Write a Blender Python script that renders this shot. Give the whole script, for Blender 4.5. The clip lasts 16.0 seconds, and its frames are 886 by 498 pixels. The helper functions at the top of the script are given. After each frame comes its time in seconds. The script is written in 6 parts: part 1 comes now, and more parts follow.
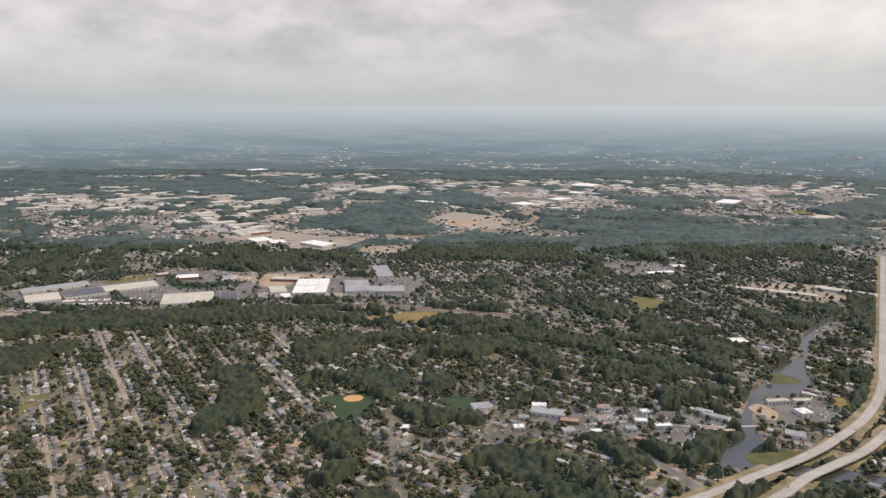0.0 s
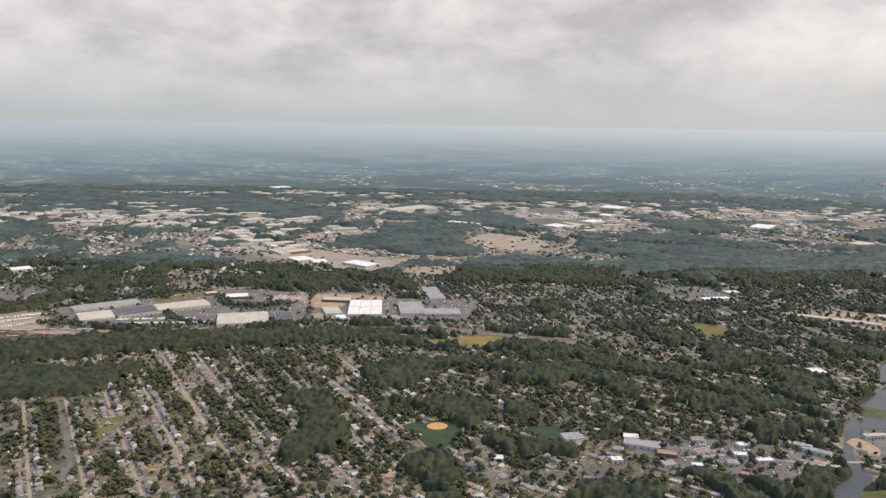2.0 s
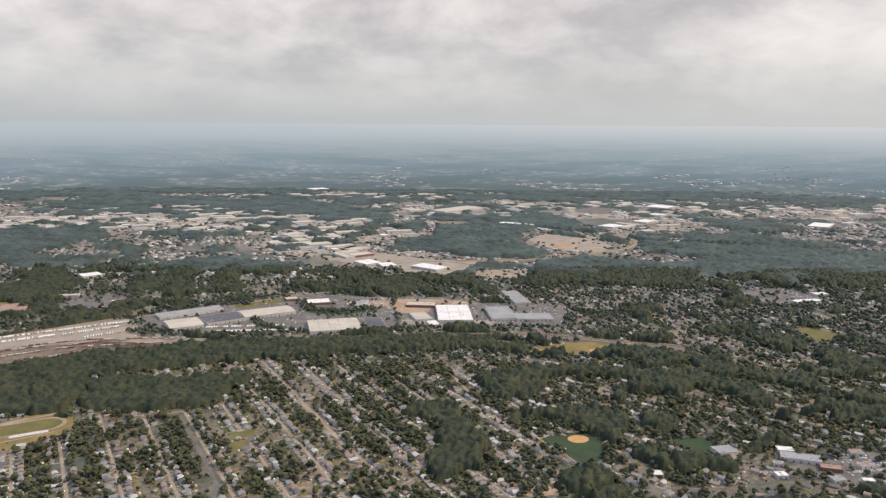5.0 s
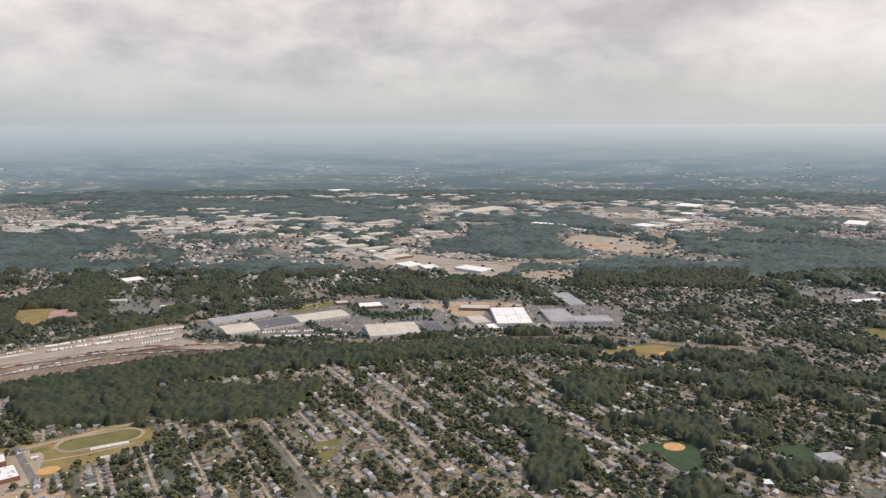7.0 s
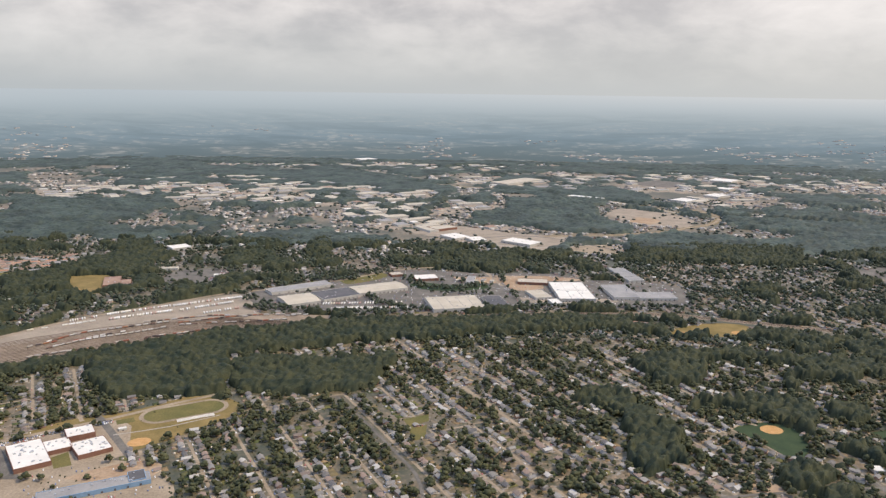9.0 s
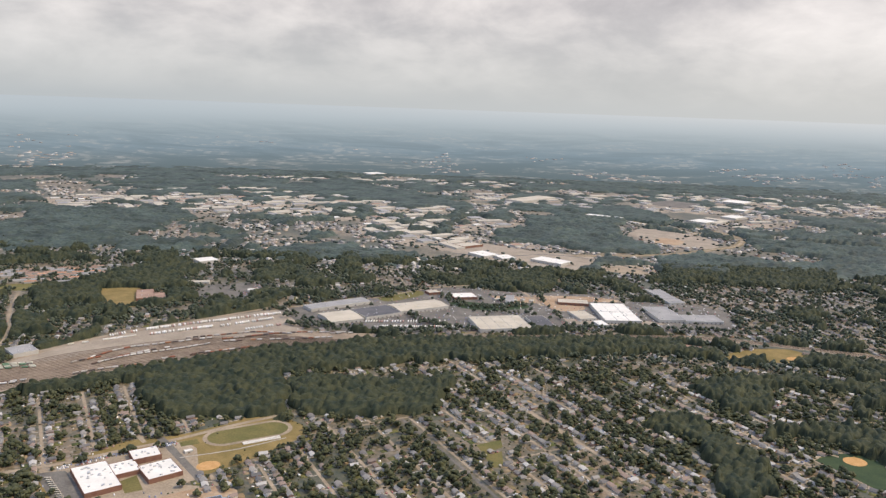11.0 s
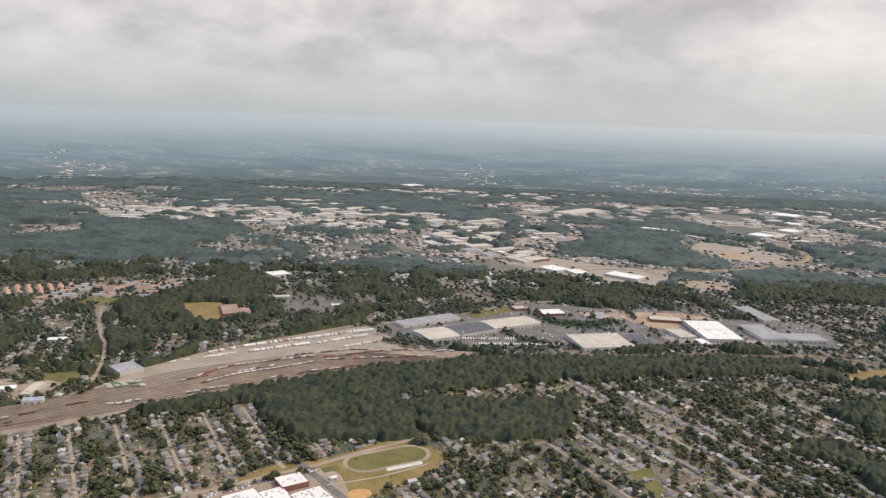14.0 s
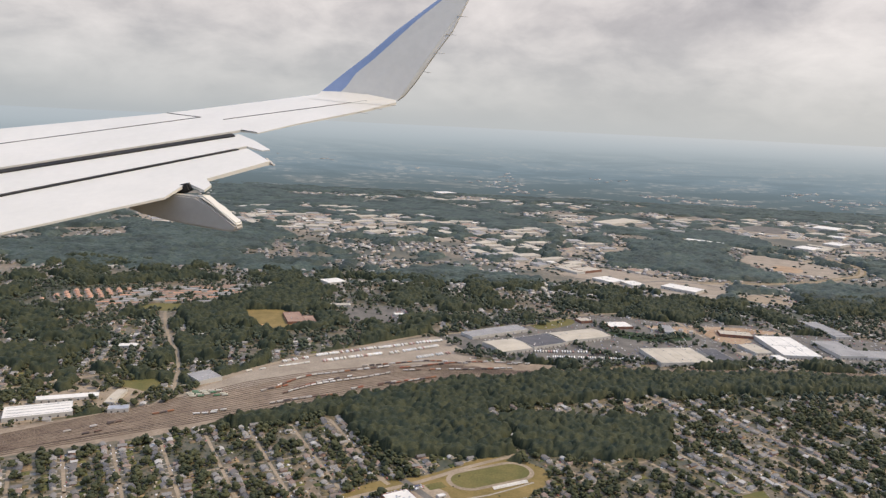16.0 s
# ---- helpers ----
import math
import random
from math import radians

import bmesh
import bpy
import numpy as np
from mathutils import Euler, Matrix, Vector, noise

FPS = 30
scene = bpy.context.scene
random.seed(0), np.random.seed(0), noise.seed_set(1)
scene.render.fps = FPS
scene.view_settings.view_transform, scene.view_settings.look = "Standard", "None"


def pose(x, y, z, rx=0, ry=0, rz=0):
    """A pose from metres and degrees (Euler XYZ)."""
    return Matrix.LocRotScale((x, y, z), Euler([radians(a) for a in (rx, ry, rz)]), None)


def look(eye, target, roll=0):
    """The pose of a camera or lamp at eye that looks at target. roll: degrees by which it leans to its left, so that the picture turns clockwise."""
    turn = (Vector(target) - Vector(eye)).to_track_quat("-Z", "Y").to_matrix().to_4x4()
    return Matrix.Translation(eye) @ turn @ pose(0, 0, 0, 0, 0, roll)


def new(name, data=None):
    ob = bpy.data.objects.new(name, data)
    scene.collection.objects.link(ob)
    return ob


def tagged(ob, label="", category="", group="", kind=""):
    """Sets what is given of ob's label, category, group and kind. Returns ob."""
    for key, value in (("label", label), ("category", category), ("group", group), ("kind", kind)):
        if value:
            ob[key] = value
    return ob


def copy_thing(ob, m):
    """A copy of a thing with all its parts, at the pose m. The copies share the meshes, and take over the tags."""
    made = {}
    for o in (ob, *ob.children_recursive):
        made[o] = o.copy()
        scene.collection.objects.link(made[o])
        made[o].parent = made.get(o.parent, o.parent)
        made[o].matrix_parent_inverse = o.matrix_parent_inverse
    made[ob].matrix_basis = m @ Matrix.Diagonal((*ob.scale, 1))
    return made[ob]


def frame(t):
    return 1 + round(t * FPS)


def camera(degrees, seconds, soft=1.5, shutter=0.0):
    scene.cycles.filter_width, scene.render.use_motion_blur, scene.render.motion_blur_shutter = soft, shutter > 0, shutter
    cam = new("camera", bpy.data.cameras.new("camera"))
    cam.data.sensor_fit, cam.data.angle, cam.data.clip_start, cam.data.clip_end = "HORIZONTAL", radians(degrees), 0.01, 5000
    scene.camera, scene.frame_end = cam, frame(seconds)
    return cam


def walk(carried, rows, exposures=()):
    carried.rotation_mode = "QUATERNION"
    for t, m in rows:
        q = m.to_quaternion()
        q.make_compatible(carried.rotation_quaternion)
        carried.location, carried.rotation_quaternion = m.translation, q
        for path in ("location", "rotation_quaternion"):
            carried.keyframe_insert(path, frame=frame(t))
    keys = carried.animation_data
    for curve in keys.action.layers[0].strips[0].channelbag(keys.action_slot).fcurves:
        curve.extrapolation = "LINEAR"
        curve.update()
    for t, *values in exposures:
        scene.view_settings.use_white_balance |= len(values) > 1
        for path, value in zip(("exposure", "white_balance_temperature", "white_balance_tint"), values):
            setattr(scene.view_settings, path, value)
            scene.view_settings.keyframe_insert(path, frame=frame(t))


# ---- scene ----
cam = camera(59.5, 16.0, soft=1.35)
# seconds, place in metres, yaw, pitch and roll in degrees
ROWS = [
    (0, -3.07, 1.94, 265.22, 0.37, -10.78, 0.13),
    (0.5, -22.21, 5.67, 265.54, 0.29, -9.72, 0.40),
    (1, -41.23, 9.46, 265.84, 0.28, -9.39, 0.59),
    (1.5, -60.13, 13.29, 266.11, 0.22, -9.36, 0.74),
    (2, -78.91, 17.16, 266.34, 0.62, -9.38, 0.91),
    (2.5, -97.60, 21.08, 266.55, 0.72, -9.33, 0.87),
    (3, -116.18, 25.03, 266.72, 0.89, -8.98, 0.72),
    (3.5, -134.68, 29.00, 266.86, 1.09, -9.30, 0.60),
    (4, -153.09, 33.00, 266.97, 0.98, -9.33, 0.63),
    (6.5, -244.10, 53.14, 267.07, 2.07, -9.60, -0.13),
    (7, -262.14, 57.16, 266.99, 1.62, -9.44, -0.14),
    (7.5, -280.14, 61.16, 266.89, 1.69, -9.37, 0.02),
    (8, -298.11, 65.14, 266.75, 1.94, -10.32, 0.53),
    (8.5, -316.06, 69.10, 266.58, 2.02, -11.38, 0.49),
    (9, -333.99, 73.02, 266.39, 2.15, -11.64, 0.75),
    (9.2, -341.15, 74.58, 266.30, 2.35, -11.72, 0.81),
    (11.3, -416.39, 90.52, 265.08, 1.28, -10.25, 2.05),
    (11.5, -423.56, 91.98, 264.93, 1.43, -10.15, 2.07),
    (12, -441.52, 95.61, 264.55, 1.86, -10.50, 1.80),
    (12.5, -459.49, 99.16, 264.14, 2.45, -10.88, 1.65),
    (13, -477.51, 102.64, 263.69, 2.05, -10.35, 1.80),
    (13.5, -495.56, 106.03, 263.21, 2.51, -10.08, 1.90),
    (14, -513.66, 109.34, 262.71, 2.06, -9.73, 2.05),
    (14.5, -531.81, 112.56, 262.17, 2.40, -9.67, 2.11),
    (15, -550.03, 115.69, 261.60, 2.58, -9.94, 2.20),
    (15.5, -568.31, 118.71, 261.00, 2.01, -9.65, 2.44),
    (16, -586.66, 121.63, 260.37, 2.96, -9.24, 2.73),
]
walk(cam, [(t, pose(x, y, z, 90 + pitch, 0, yaw) @ pose(0, 0, 0, 0, 0, roll)) for t, x, y, z, yaw, pitch, roll in ROWS], [(0, 0.08), (9, 0.1), (12.5, 0.13), (14.5, 0.06), (16, 0.0)])

# ---- world, sun ----
SUN_AZ, SUN_EL = radians(88), radians(52)      # azimuth clockwise from +y
SUN_DIR = Vector((math.sin(SUN_AZ) * math.cos(SUN_EL), math.cos(SUN_AZ) * math.cos(SUN_EL), math.sin(SUN_EL)))


def link(tree, a, b):
    tree.links.new(a, b)


def math_node(tree, op, a, b=None, clamp=False):
    n = tree.nodes.new("ShaderNodeMath")
    n.operation, n.use_clamp = op, clamp
    for slot, value in ((0, a), (1, b)):
        if value is None:
            continue
        if isinstance(value, (int, float)):
            n.inputs[slot].default_value = value
        else:
            link(tree, value, n.inputs[slot])
    return n.outputs[0]


def mix_color(tree, fac, a, b, blend="MIX"):
    n = tree.nodes.new("ShaderNodeMix")
    n.data_type, n.blend_type = "RGBA", blend
    for slot, value in ((0, fac), (6, a), (7, b)):
        if isinstance(value, (int, float)):
            n.inputs[slot].default_value = value
        elif isinstance(value, tuple):
            n.inputs[slot].default_value = (*value[:3], 1)
        else:
            link(tree, value, n.inputs[slot])
    return n.outputs[2]


def ramp(tree, fac, stops, mode="LINEAR"):
    n = tree.nodes.new("ShaderNodeValToRGB")
    n.color_ramp.interpolation = mode
    el = n.color_ramp.elements
    while len(el) < len(stops):
        el.new(0.5)
    for e, (at, col) in zip(el, stops):
        e.position = at
        e.color = (*col, 1) if isinstance(col, tuple) else (col, col, col, 1)
    link(tree, fac, n.inputs[0])
    return n.outputs[0]


def noise_node(tree, vec, scale, detail=4.0, rough=0.55, distort=0.0):
    n = tree.nodes.new("ShaderNodeTexNoise")
    n.inputs["Scale"].default_value, n.inputs["Detail"].default_value = scale, detail
    n.inputs["Roughness"].default_value, n.inputs["Distortion"].default_value = rough, distort
    if vec is not None:
        link(tree, vec, n.inputs["Vector"])
    return n.outputs["Fac"]


def build_world():
    w = bpy.data.worlds.new("cloudy_sky")
    scene.world = w
    w.use_nodes = True
    tr = w.node_tree
    tr.nodes.clear()
    out, bg = tr.nodes.new("ShaderNodeOutputWorld"), tr.nodes.new("ShaderNodeBackground")
    link(tr, bg.outputs[0], out.inputs[0])
    co = tr.nodes.new("ShaderNodeTexCoord").outputs["Generated"]
    sep = tr.nodes.new("ShaderNodeSeparateXYZ")
    link(tr, co, sep.inputs[0])
    x, y, z = sep.outputs
    zc = math_node(tr, "ADD", math_node(tr, "MAXIMUM", z, 0.0), 0.42)
    comb = tr.nodes.new("ShaderNodeCombineXYZ")
    link(tr, math_node(tr, "DIVIDE", x, zc), comb.inputs[0])
    link(tr, math_node(tr, "DIVIDE", y, zc), comb.inputs[1])
    big = noise_node(tr, comb.outputs[0], 1.75, 8, 0.53, 0.3)
    fine = noise_node(tr, comb.outputs[0], 6.0, 7, 0.6, 0.3)
    cover = math_node(tr, "ADD", math_node(tr, "MULTIPLY", big, 0.72), math_node(tr, "MULTIPLY", fine, 0.28))
    cloud = ramp(tr, cover, [(0.36, (0.415, 0.385, 0.395)), (0.45, (0.56, 0.52, 0.52)), (0.53, (0.76, 0.70, 0.68)), (0.64, (0.98, 0.9, 0.865))])
    # brighter towards the veiled sun
    dot = tr.nodes.new("ShaderNodeVectorMath")
    dot.operation = "DOT_PRODUCT"
    dot.inputs[1].default_value = SUN_DIR
    link(tr, co, dot.inputs[0])
    glow = math_node(tr, "MULTIPLY", math_node(tr, "POWER", math_node(tr, "MAXIMUM", dot.outputs["Value"], 0.0), 3.0), 0.45)
    cloud = mix_color(tr, 1.0, cloud, mix_color(tr, glow, (1.0, 1.0, 1.0), (1.7, 1.66, 1.6)), "MULTIPLY")
    haze = math_node(tr, "POWER", math_node(tr, "SUBTRACT", 1.0, math_node(tr, "DIVIDE", math_node(tr, "MAXIMUM", z, 0.0), 0.14), True), 1.3)
    side = math_node(tr, "ADD", math_node(tr, "MULTIPLY", x, 0.8), 0.5, True)
    hazecol = mix_color(tr, side, (0.47, 0.505, 0.53), (0.6, 0.605, 0.6))
    col = mix_color(tr, haze, cloud, hazecol)
    sky = tr.nodes.new("ShaderNodeTexSky")
    sky.sky_type, sky.sun_disc = "NISHITA", False
    sky.sun_elevation, sky.sun_rotation = SUN_EL, SUN_AZ
    clear = mix_color(tr, 1.0, sky.outputs[0], (0.1, 0.1, 0.1), "MULTIPLY")
    # overhead the cloud thins to a bright bluish veil
    up = math_node(tr, "DIVIDE", math_node(tr, "SUBTRACT", z, 0.22), 0.3, True)
    col = mix_color(tr, math_node(tr, "MULTIPLY", up, 0.8), col, (0.68, 0.9, 1.42))
    link(tr, mix_color(tr, 0.1, col, clear), bg.inputs["Color"])
    bg.inputs["Strength"].default_value = 1.0


build_world()
sun_data = bpy.data.lights.new("sun", "SUN")
sun_data.energy, sun_data.angle, sun_data.color = 3.5, radians(2.0), (1.0, 0.8, 0.54)
sun = new("sun", sun_data)
sun.matrix_world = look(Vector((-200, 700, 900)), Vector((-200, 700, 900)) - SUN_DIR)


# ---- materials ----
def material(name, a, b, scale=0.3, rough=0.8, spec=0.3, metal=0.0, bump=0.0, vary="none", spread=0.35, grain=3.0, palette=None, mode="CONSTANT"):
    """Two tones mixed by a stain noise, a finer grain over them, and a tone for each object or island."""
    m = bpy.data.materials.new(name)
    m.use_nodes = True
    tr = m.node_tree
    bsdf = tr.nodes["Principled BSDF"]
    pos = tr.nodes.new("ShaderNodeNewGeometry")
    vec = pos.outputs["Position"]
    stain = noise_node(tr, vec, scale, 5, 0.6)
    col = mix_color(tr, ramp(tr, stain, [(0.35, 0.0), (0.65, 1.0)]), a, b)
    fine = noise_node(tr, vec, scale * grain * 4, 3, 0.6)
    tone = ramp(tr, fine, [(0.3, 1 - spread * 0.6), (0.7, 1 + spread * 0.5)])
    if vary != "none":
        rnd = tr.nodes.new("ShaderNodeObjectInfo").outputs["Random"] if vary == "object" else pos.outputs["Random Per Island"]
        if palette:
            col = mix_color(tr, 0.85, col, ramp(tr, rnd, [(i / len(palette), c) for i, c in enumerate(palette)], mode))
        else:
            tone = mix_color(tr, 1.0, tone, ramp(tr, rnd, [(0.0, 1 - spread), (1.0, 1 + spread)]), "MULTIPLY")
    link(tr, mix_color(tr, 1.0, col, tone, "MULTIPLY"), bsdf.inputs["Base Color"])
    bsdf.inputs["Roughness"].default_value = rough
    bsdf.inputs["Specular IOR Level"].default_value = spec
    bsdf.inputs["Metallic"].default_value = metal
    if bump:
        bn = tr.nodes.new("ShaderNodeBump")
        bn.inputs["Strength"].default_value, bn.inputs["Distance"].default_value = bump, 0.4
        link(tr, fine, bn.inputs["Height"])
        link(tr, bn.outputs[0], bsdf.inputs["Normal"])
    return m


def land_material():
    """Lawns, scrub, bare soil, and far off the mottle of woods, roofs and yards."""
    m = bpy.data.materials.new("land")
    m.use_nodes = True
    tr = m.node_tree
    bsdf = tr.nodes["Principled BSDF"]
    vec = tr.nodes.new("ShaderNodeNewGeometry").outputs["Position"]
    broad = noise_node(tr, vec, 0.006, 4, 0.6, 0.4)
    mid = noise_node(tr, vec, 0.035, 5, 0.62)
    small = noise_node(tr, vec, 0.22, 4, 0.65)
    lawn = mix_color(tr, ramp(tr, mid, [(0.4, 0.0), (0.6, 1.0)]), (0.068, 0.064, 0.031), (0.155, 0.117, 0.07))
    lawn = mix_color(tr, ramp(tr, small, [(0.48, 0.0), (0.72, 1.0)]), lawn, (0.31, 0.215, 0.13))
    scrub = mix_color(tr, ramp(tr, small, [(0.35, 0.0), (0.65, 1.0)]), (0.036, 0.044, 0.025), (0.09, 0.082, 0.045))
    col = mix_color(tr, ramp(tr, broad, [(0.4, 0.0), (0.56, 1.0)]), scrub, lawn)
    vor = tr.nodes.new("ShaderNodeTexVoronoi")
    vor.inputs["Scale"].default_value = 0.3
    link(tr, vec, vor.inputs["Vector"])
    sep = tr.nodes.new("ShaderNodeSeparateColor")
    link(tr, vor.outputs["Color"], sep.inputs[0])
    speck = math_node(tr, "MULTIPLY", ramp(tr, sep.outputs[0], [(0.84, 0.0), (0.94, 0.7)]), ramp(tr, broad, [(0.44, 0.05), (0.56, 1.0)]))
    col = mix_color(tr, speck, col, mix_color(tr, sep.outputs[1], (0.17, 0.15, 0.12), (0.32, 0.3, 0.27)))
    link(tr, col, bsdf.inputs["Base Color"])
    bsdf.inputs["Roughness"].default_value, bsdf.inputs["Specular IOR Level"].default_value = 0.5, 0.36
    return m


def painted_haze_material():
    """Far woods and pale fields, painted with blue-grey haze that pales towards the skyline."""
    m = bpy.data.materials.new("far_country_painted_haze")
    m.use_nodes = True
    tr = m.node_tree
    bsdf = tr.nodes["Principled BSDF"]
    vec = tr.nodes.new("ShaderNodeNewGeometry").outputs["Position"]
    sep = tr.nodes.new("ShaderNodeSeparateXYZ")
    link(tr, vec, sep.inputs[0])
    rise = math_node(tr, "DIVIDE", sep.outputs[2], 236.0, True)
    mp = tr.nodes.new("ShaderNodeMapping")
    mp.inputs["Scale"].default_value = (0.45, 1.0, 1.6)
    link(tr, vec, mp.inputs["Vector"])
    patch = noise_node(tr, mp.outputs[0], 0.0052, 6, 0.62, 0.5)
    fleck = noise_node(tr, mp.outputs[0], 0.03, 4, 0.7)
    # aerial haze painted as bluer, paler colour with height
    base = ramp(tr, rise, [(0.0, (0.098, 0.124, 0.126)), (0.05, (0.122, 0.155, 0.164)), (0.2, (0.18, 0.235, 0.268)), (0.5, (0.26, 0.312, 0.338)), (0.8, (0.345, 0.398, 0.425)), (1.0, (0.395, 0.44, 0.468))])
    # painted haze also fades woods, fields and roofs higher up
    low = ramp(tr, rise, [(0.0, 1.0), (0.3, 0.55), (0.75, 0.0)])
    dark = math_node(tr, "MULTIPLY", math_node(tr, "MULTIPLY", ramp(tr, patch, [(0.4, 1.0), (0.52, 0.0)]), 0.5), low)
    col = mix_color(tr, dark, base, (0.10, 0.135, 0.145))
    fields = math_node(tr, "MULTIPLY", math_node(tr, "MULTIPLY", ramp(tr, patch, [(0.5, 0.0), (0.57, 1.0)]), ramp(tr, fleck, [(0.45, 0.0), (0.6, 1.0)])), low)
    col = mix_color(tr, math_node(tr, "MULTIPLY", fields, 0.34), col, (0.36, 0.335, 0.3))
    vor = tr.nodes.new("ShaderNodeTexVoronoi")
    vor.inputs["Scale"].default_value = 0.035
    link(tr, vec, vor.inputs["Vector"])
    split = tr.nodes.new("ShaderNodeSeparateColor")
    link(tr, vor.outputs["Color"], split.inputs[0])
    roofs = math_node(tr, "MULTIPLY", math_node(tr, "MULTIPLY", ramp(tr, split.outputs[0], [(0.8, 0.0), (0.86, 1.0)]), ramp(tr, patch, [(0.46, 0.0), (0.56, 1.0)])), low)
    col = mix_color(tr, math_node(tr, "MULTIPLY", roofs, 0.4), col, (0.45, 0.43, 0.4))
    # top blends into the sky's haze colour, paler to the east
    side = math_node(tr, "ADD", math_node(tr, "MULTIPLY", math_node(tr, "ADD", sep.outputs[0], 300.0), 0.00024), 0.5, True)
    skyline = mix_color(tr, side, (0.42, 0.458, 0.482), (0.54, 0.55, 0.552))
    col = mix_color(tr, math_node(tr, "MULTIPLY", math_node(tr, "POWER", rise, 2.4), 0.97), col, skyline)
    # nearly black base; the country glows, its daylight and haze painted as emission
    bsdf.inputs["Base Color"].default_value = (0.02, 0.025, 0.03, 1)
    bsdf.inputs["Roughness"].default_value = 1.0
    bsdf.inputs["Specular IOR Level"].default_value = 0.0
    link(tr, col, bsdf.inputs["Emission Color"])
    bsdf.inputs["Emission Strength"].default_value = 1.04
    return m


def hazed_canopy_material():
    """Far tree tops: uneven crowns, a little waxy, greens blued to paint distance haze."""
    m = bpy.data.materials.new("hazed_canopy")
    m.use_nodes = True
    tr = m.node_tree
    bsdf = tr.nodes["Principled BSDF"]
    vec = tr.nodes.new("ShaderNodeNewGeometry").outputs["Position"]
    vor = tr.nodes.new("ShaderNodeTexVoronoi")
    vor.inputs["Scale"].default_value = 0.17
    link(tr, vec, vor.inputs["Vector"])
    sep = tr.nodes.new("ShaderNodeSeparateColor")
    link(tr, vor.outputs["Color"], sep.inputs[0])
    # crown tones shifted to blue-green in place of aerial haze
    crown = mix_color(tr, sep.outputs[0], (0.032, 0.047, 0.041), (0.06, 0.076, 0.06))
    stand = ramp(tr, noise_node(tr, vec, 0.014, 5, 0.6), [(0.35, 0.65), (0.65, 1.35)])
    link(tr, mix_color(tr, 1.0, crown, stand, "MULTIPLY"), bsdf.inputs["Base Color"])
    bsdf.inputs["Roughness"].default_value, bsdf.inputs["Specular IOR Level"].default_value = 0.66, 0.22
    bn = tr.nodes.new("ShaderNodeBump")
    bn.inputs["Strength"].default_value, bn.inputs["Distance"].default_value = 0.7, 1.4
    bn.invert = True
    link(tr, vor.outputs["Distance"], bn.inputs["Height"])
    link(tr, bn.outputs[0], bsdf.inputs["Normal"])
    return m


HAZED_LEAVES = hazed_canopy_material()


def water_material():
    m = material("river_water", (0.035, 0.036, 0.03), (0.06, 0.056, 0.042), 0.02, 0.2, 0.4)
    return m


LAND, FAR_GLOW, WATER = land_material(), painted_haze_material(), water_material()
GRASS = material("mown_grass", (0.1, 0.098, 0.033), (0.15, 0.125, 0.045), 0.06, 0.9, 0.2)
DRY_GRASS = material("dry_grass", (0.15, 0.115, 0.04), (0.23, 0.165, 0.065), 0.06, 0.9, 0.2)
DARK_GRASS = material("ball_field_grass", (0.03, 0.05, 0.024), (0.045, 0.066, 0.03), 0.08, 0.9, 0.2)
MARSH = material("marsh_grass", (0.06, 0.07, 0.025), (0.11, 0.1, 0.042), 0.08, 0.9, 0.2)
CLAY = material("infield_clay", (0.4, 0.23, 0.09), (0.48, 0.29, 0.13), 0.2, 0.95, 0.1)
SOIL = material("bare_soil", (0.28, 0.19, 0.12), (0.38, 0.29, 0.2), 0.03, 0.95, 0.1)
YARD = material("yard_gravel", (0.2, 0.157, 0.115), (0.3, 0.242, 0.18), 0.04, 0.95, 0.1)
BALLAST = material("ballast", (0.085, 0.062, 0.047), (0.15, 0.115, 0.085), 0.08, 0.95, 0.1, vary="object", spread=0.4)
RAIL = material("rail_steel", (0.11, 0.07, 0.05), (0.2, 0.15, 0.12), 0.3, 0.5, 0.5)
LOT_CONCRETE = material("lot_concrete", (0.23, 0.19, 0.143), (0.31, 0.26, 0.2), 0.04, 0.85, 0.3)
ASPHALT = material("asphalt", (0.095, 0.087, 0.076), (0.165, 0.15, 0.127), 0.05, 0.85, 0.3)
STREET = material("worn_street", (0.23, 0.183, 0.127), (0.32, 0.258, 0.185), 0.05, 0.9, 0.2)
CONCRETE = material("road_concrete", (0.28, 0.25, 0.21), (0.35, 0.315, 0.265), 0.05, 0.8, 0.3)
TAN_ROAD = material("sandy_verge", (0.13, 0.115, 0.055), (0.27, 0.2, 0.115), 0.08, 0.9, 0.2)
WHITE_ROOF = material("white_membrane_roof", (0.58, 0.555, 0.5), (0.67, 0.64, 0.58), 0.08, 0.6, 0.3, spread=0.1)
CREAM_ROOF = material("cream_metal_roof", (0.37, 0.325, 0.25), (0.47, 0.42, 0.33), 0.06, 0.6, 0.3, spread=0.12)
GREY_ROOF = material("grey_felt_roof", (0.22, 0.215, 0.21), (0.3, 0.29, 0.275), 0.05, 0.7, 0.3, spread=0.15)
DARK_ROOF = material("dark_felt_roof", (0.07, 0.07, 0.075), (0.11, 0.105, 0.105), 0.05, 0.7, 0.3, spread=0.15)
BROWN_ROOF = material("brown_roof", (0.24, 0.155, 0.115), (0.32, 0.22, 0.165), 0.06, 0.8, 0.2, spread=0.15)
CLAY_ROOF = material("terracotta_roof", (0.36, 0.2, 0.13), (0.46, 0.28, 0.19), 0.06, 0.8, 0.2, spread=0.15)
PLANT_WALL = material("warehouse_wall", (0.42, 0.40, 0.36), (0.52, 0.5, 0.45), 0.1, 0.7, 0.3, spread=0.12)
BLUE_WALL = material("blue_metal_wall", (0.16, 0.27, 0.4), (0.22, 0.34, 0.47), 0.2, 0.5, 0.4, spread=0.12)
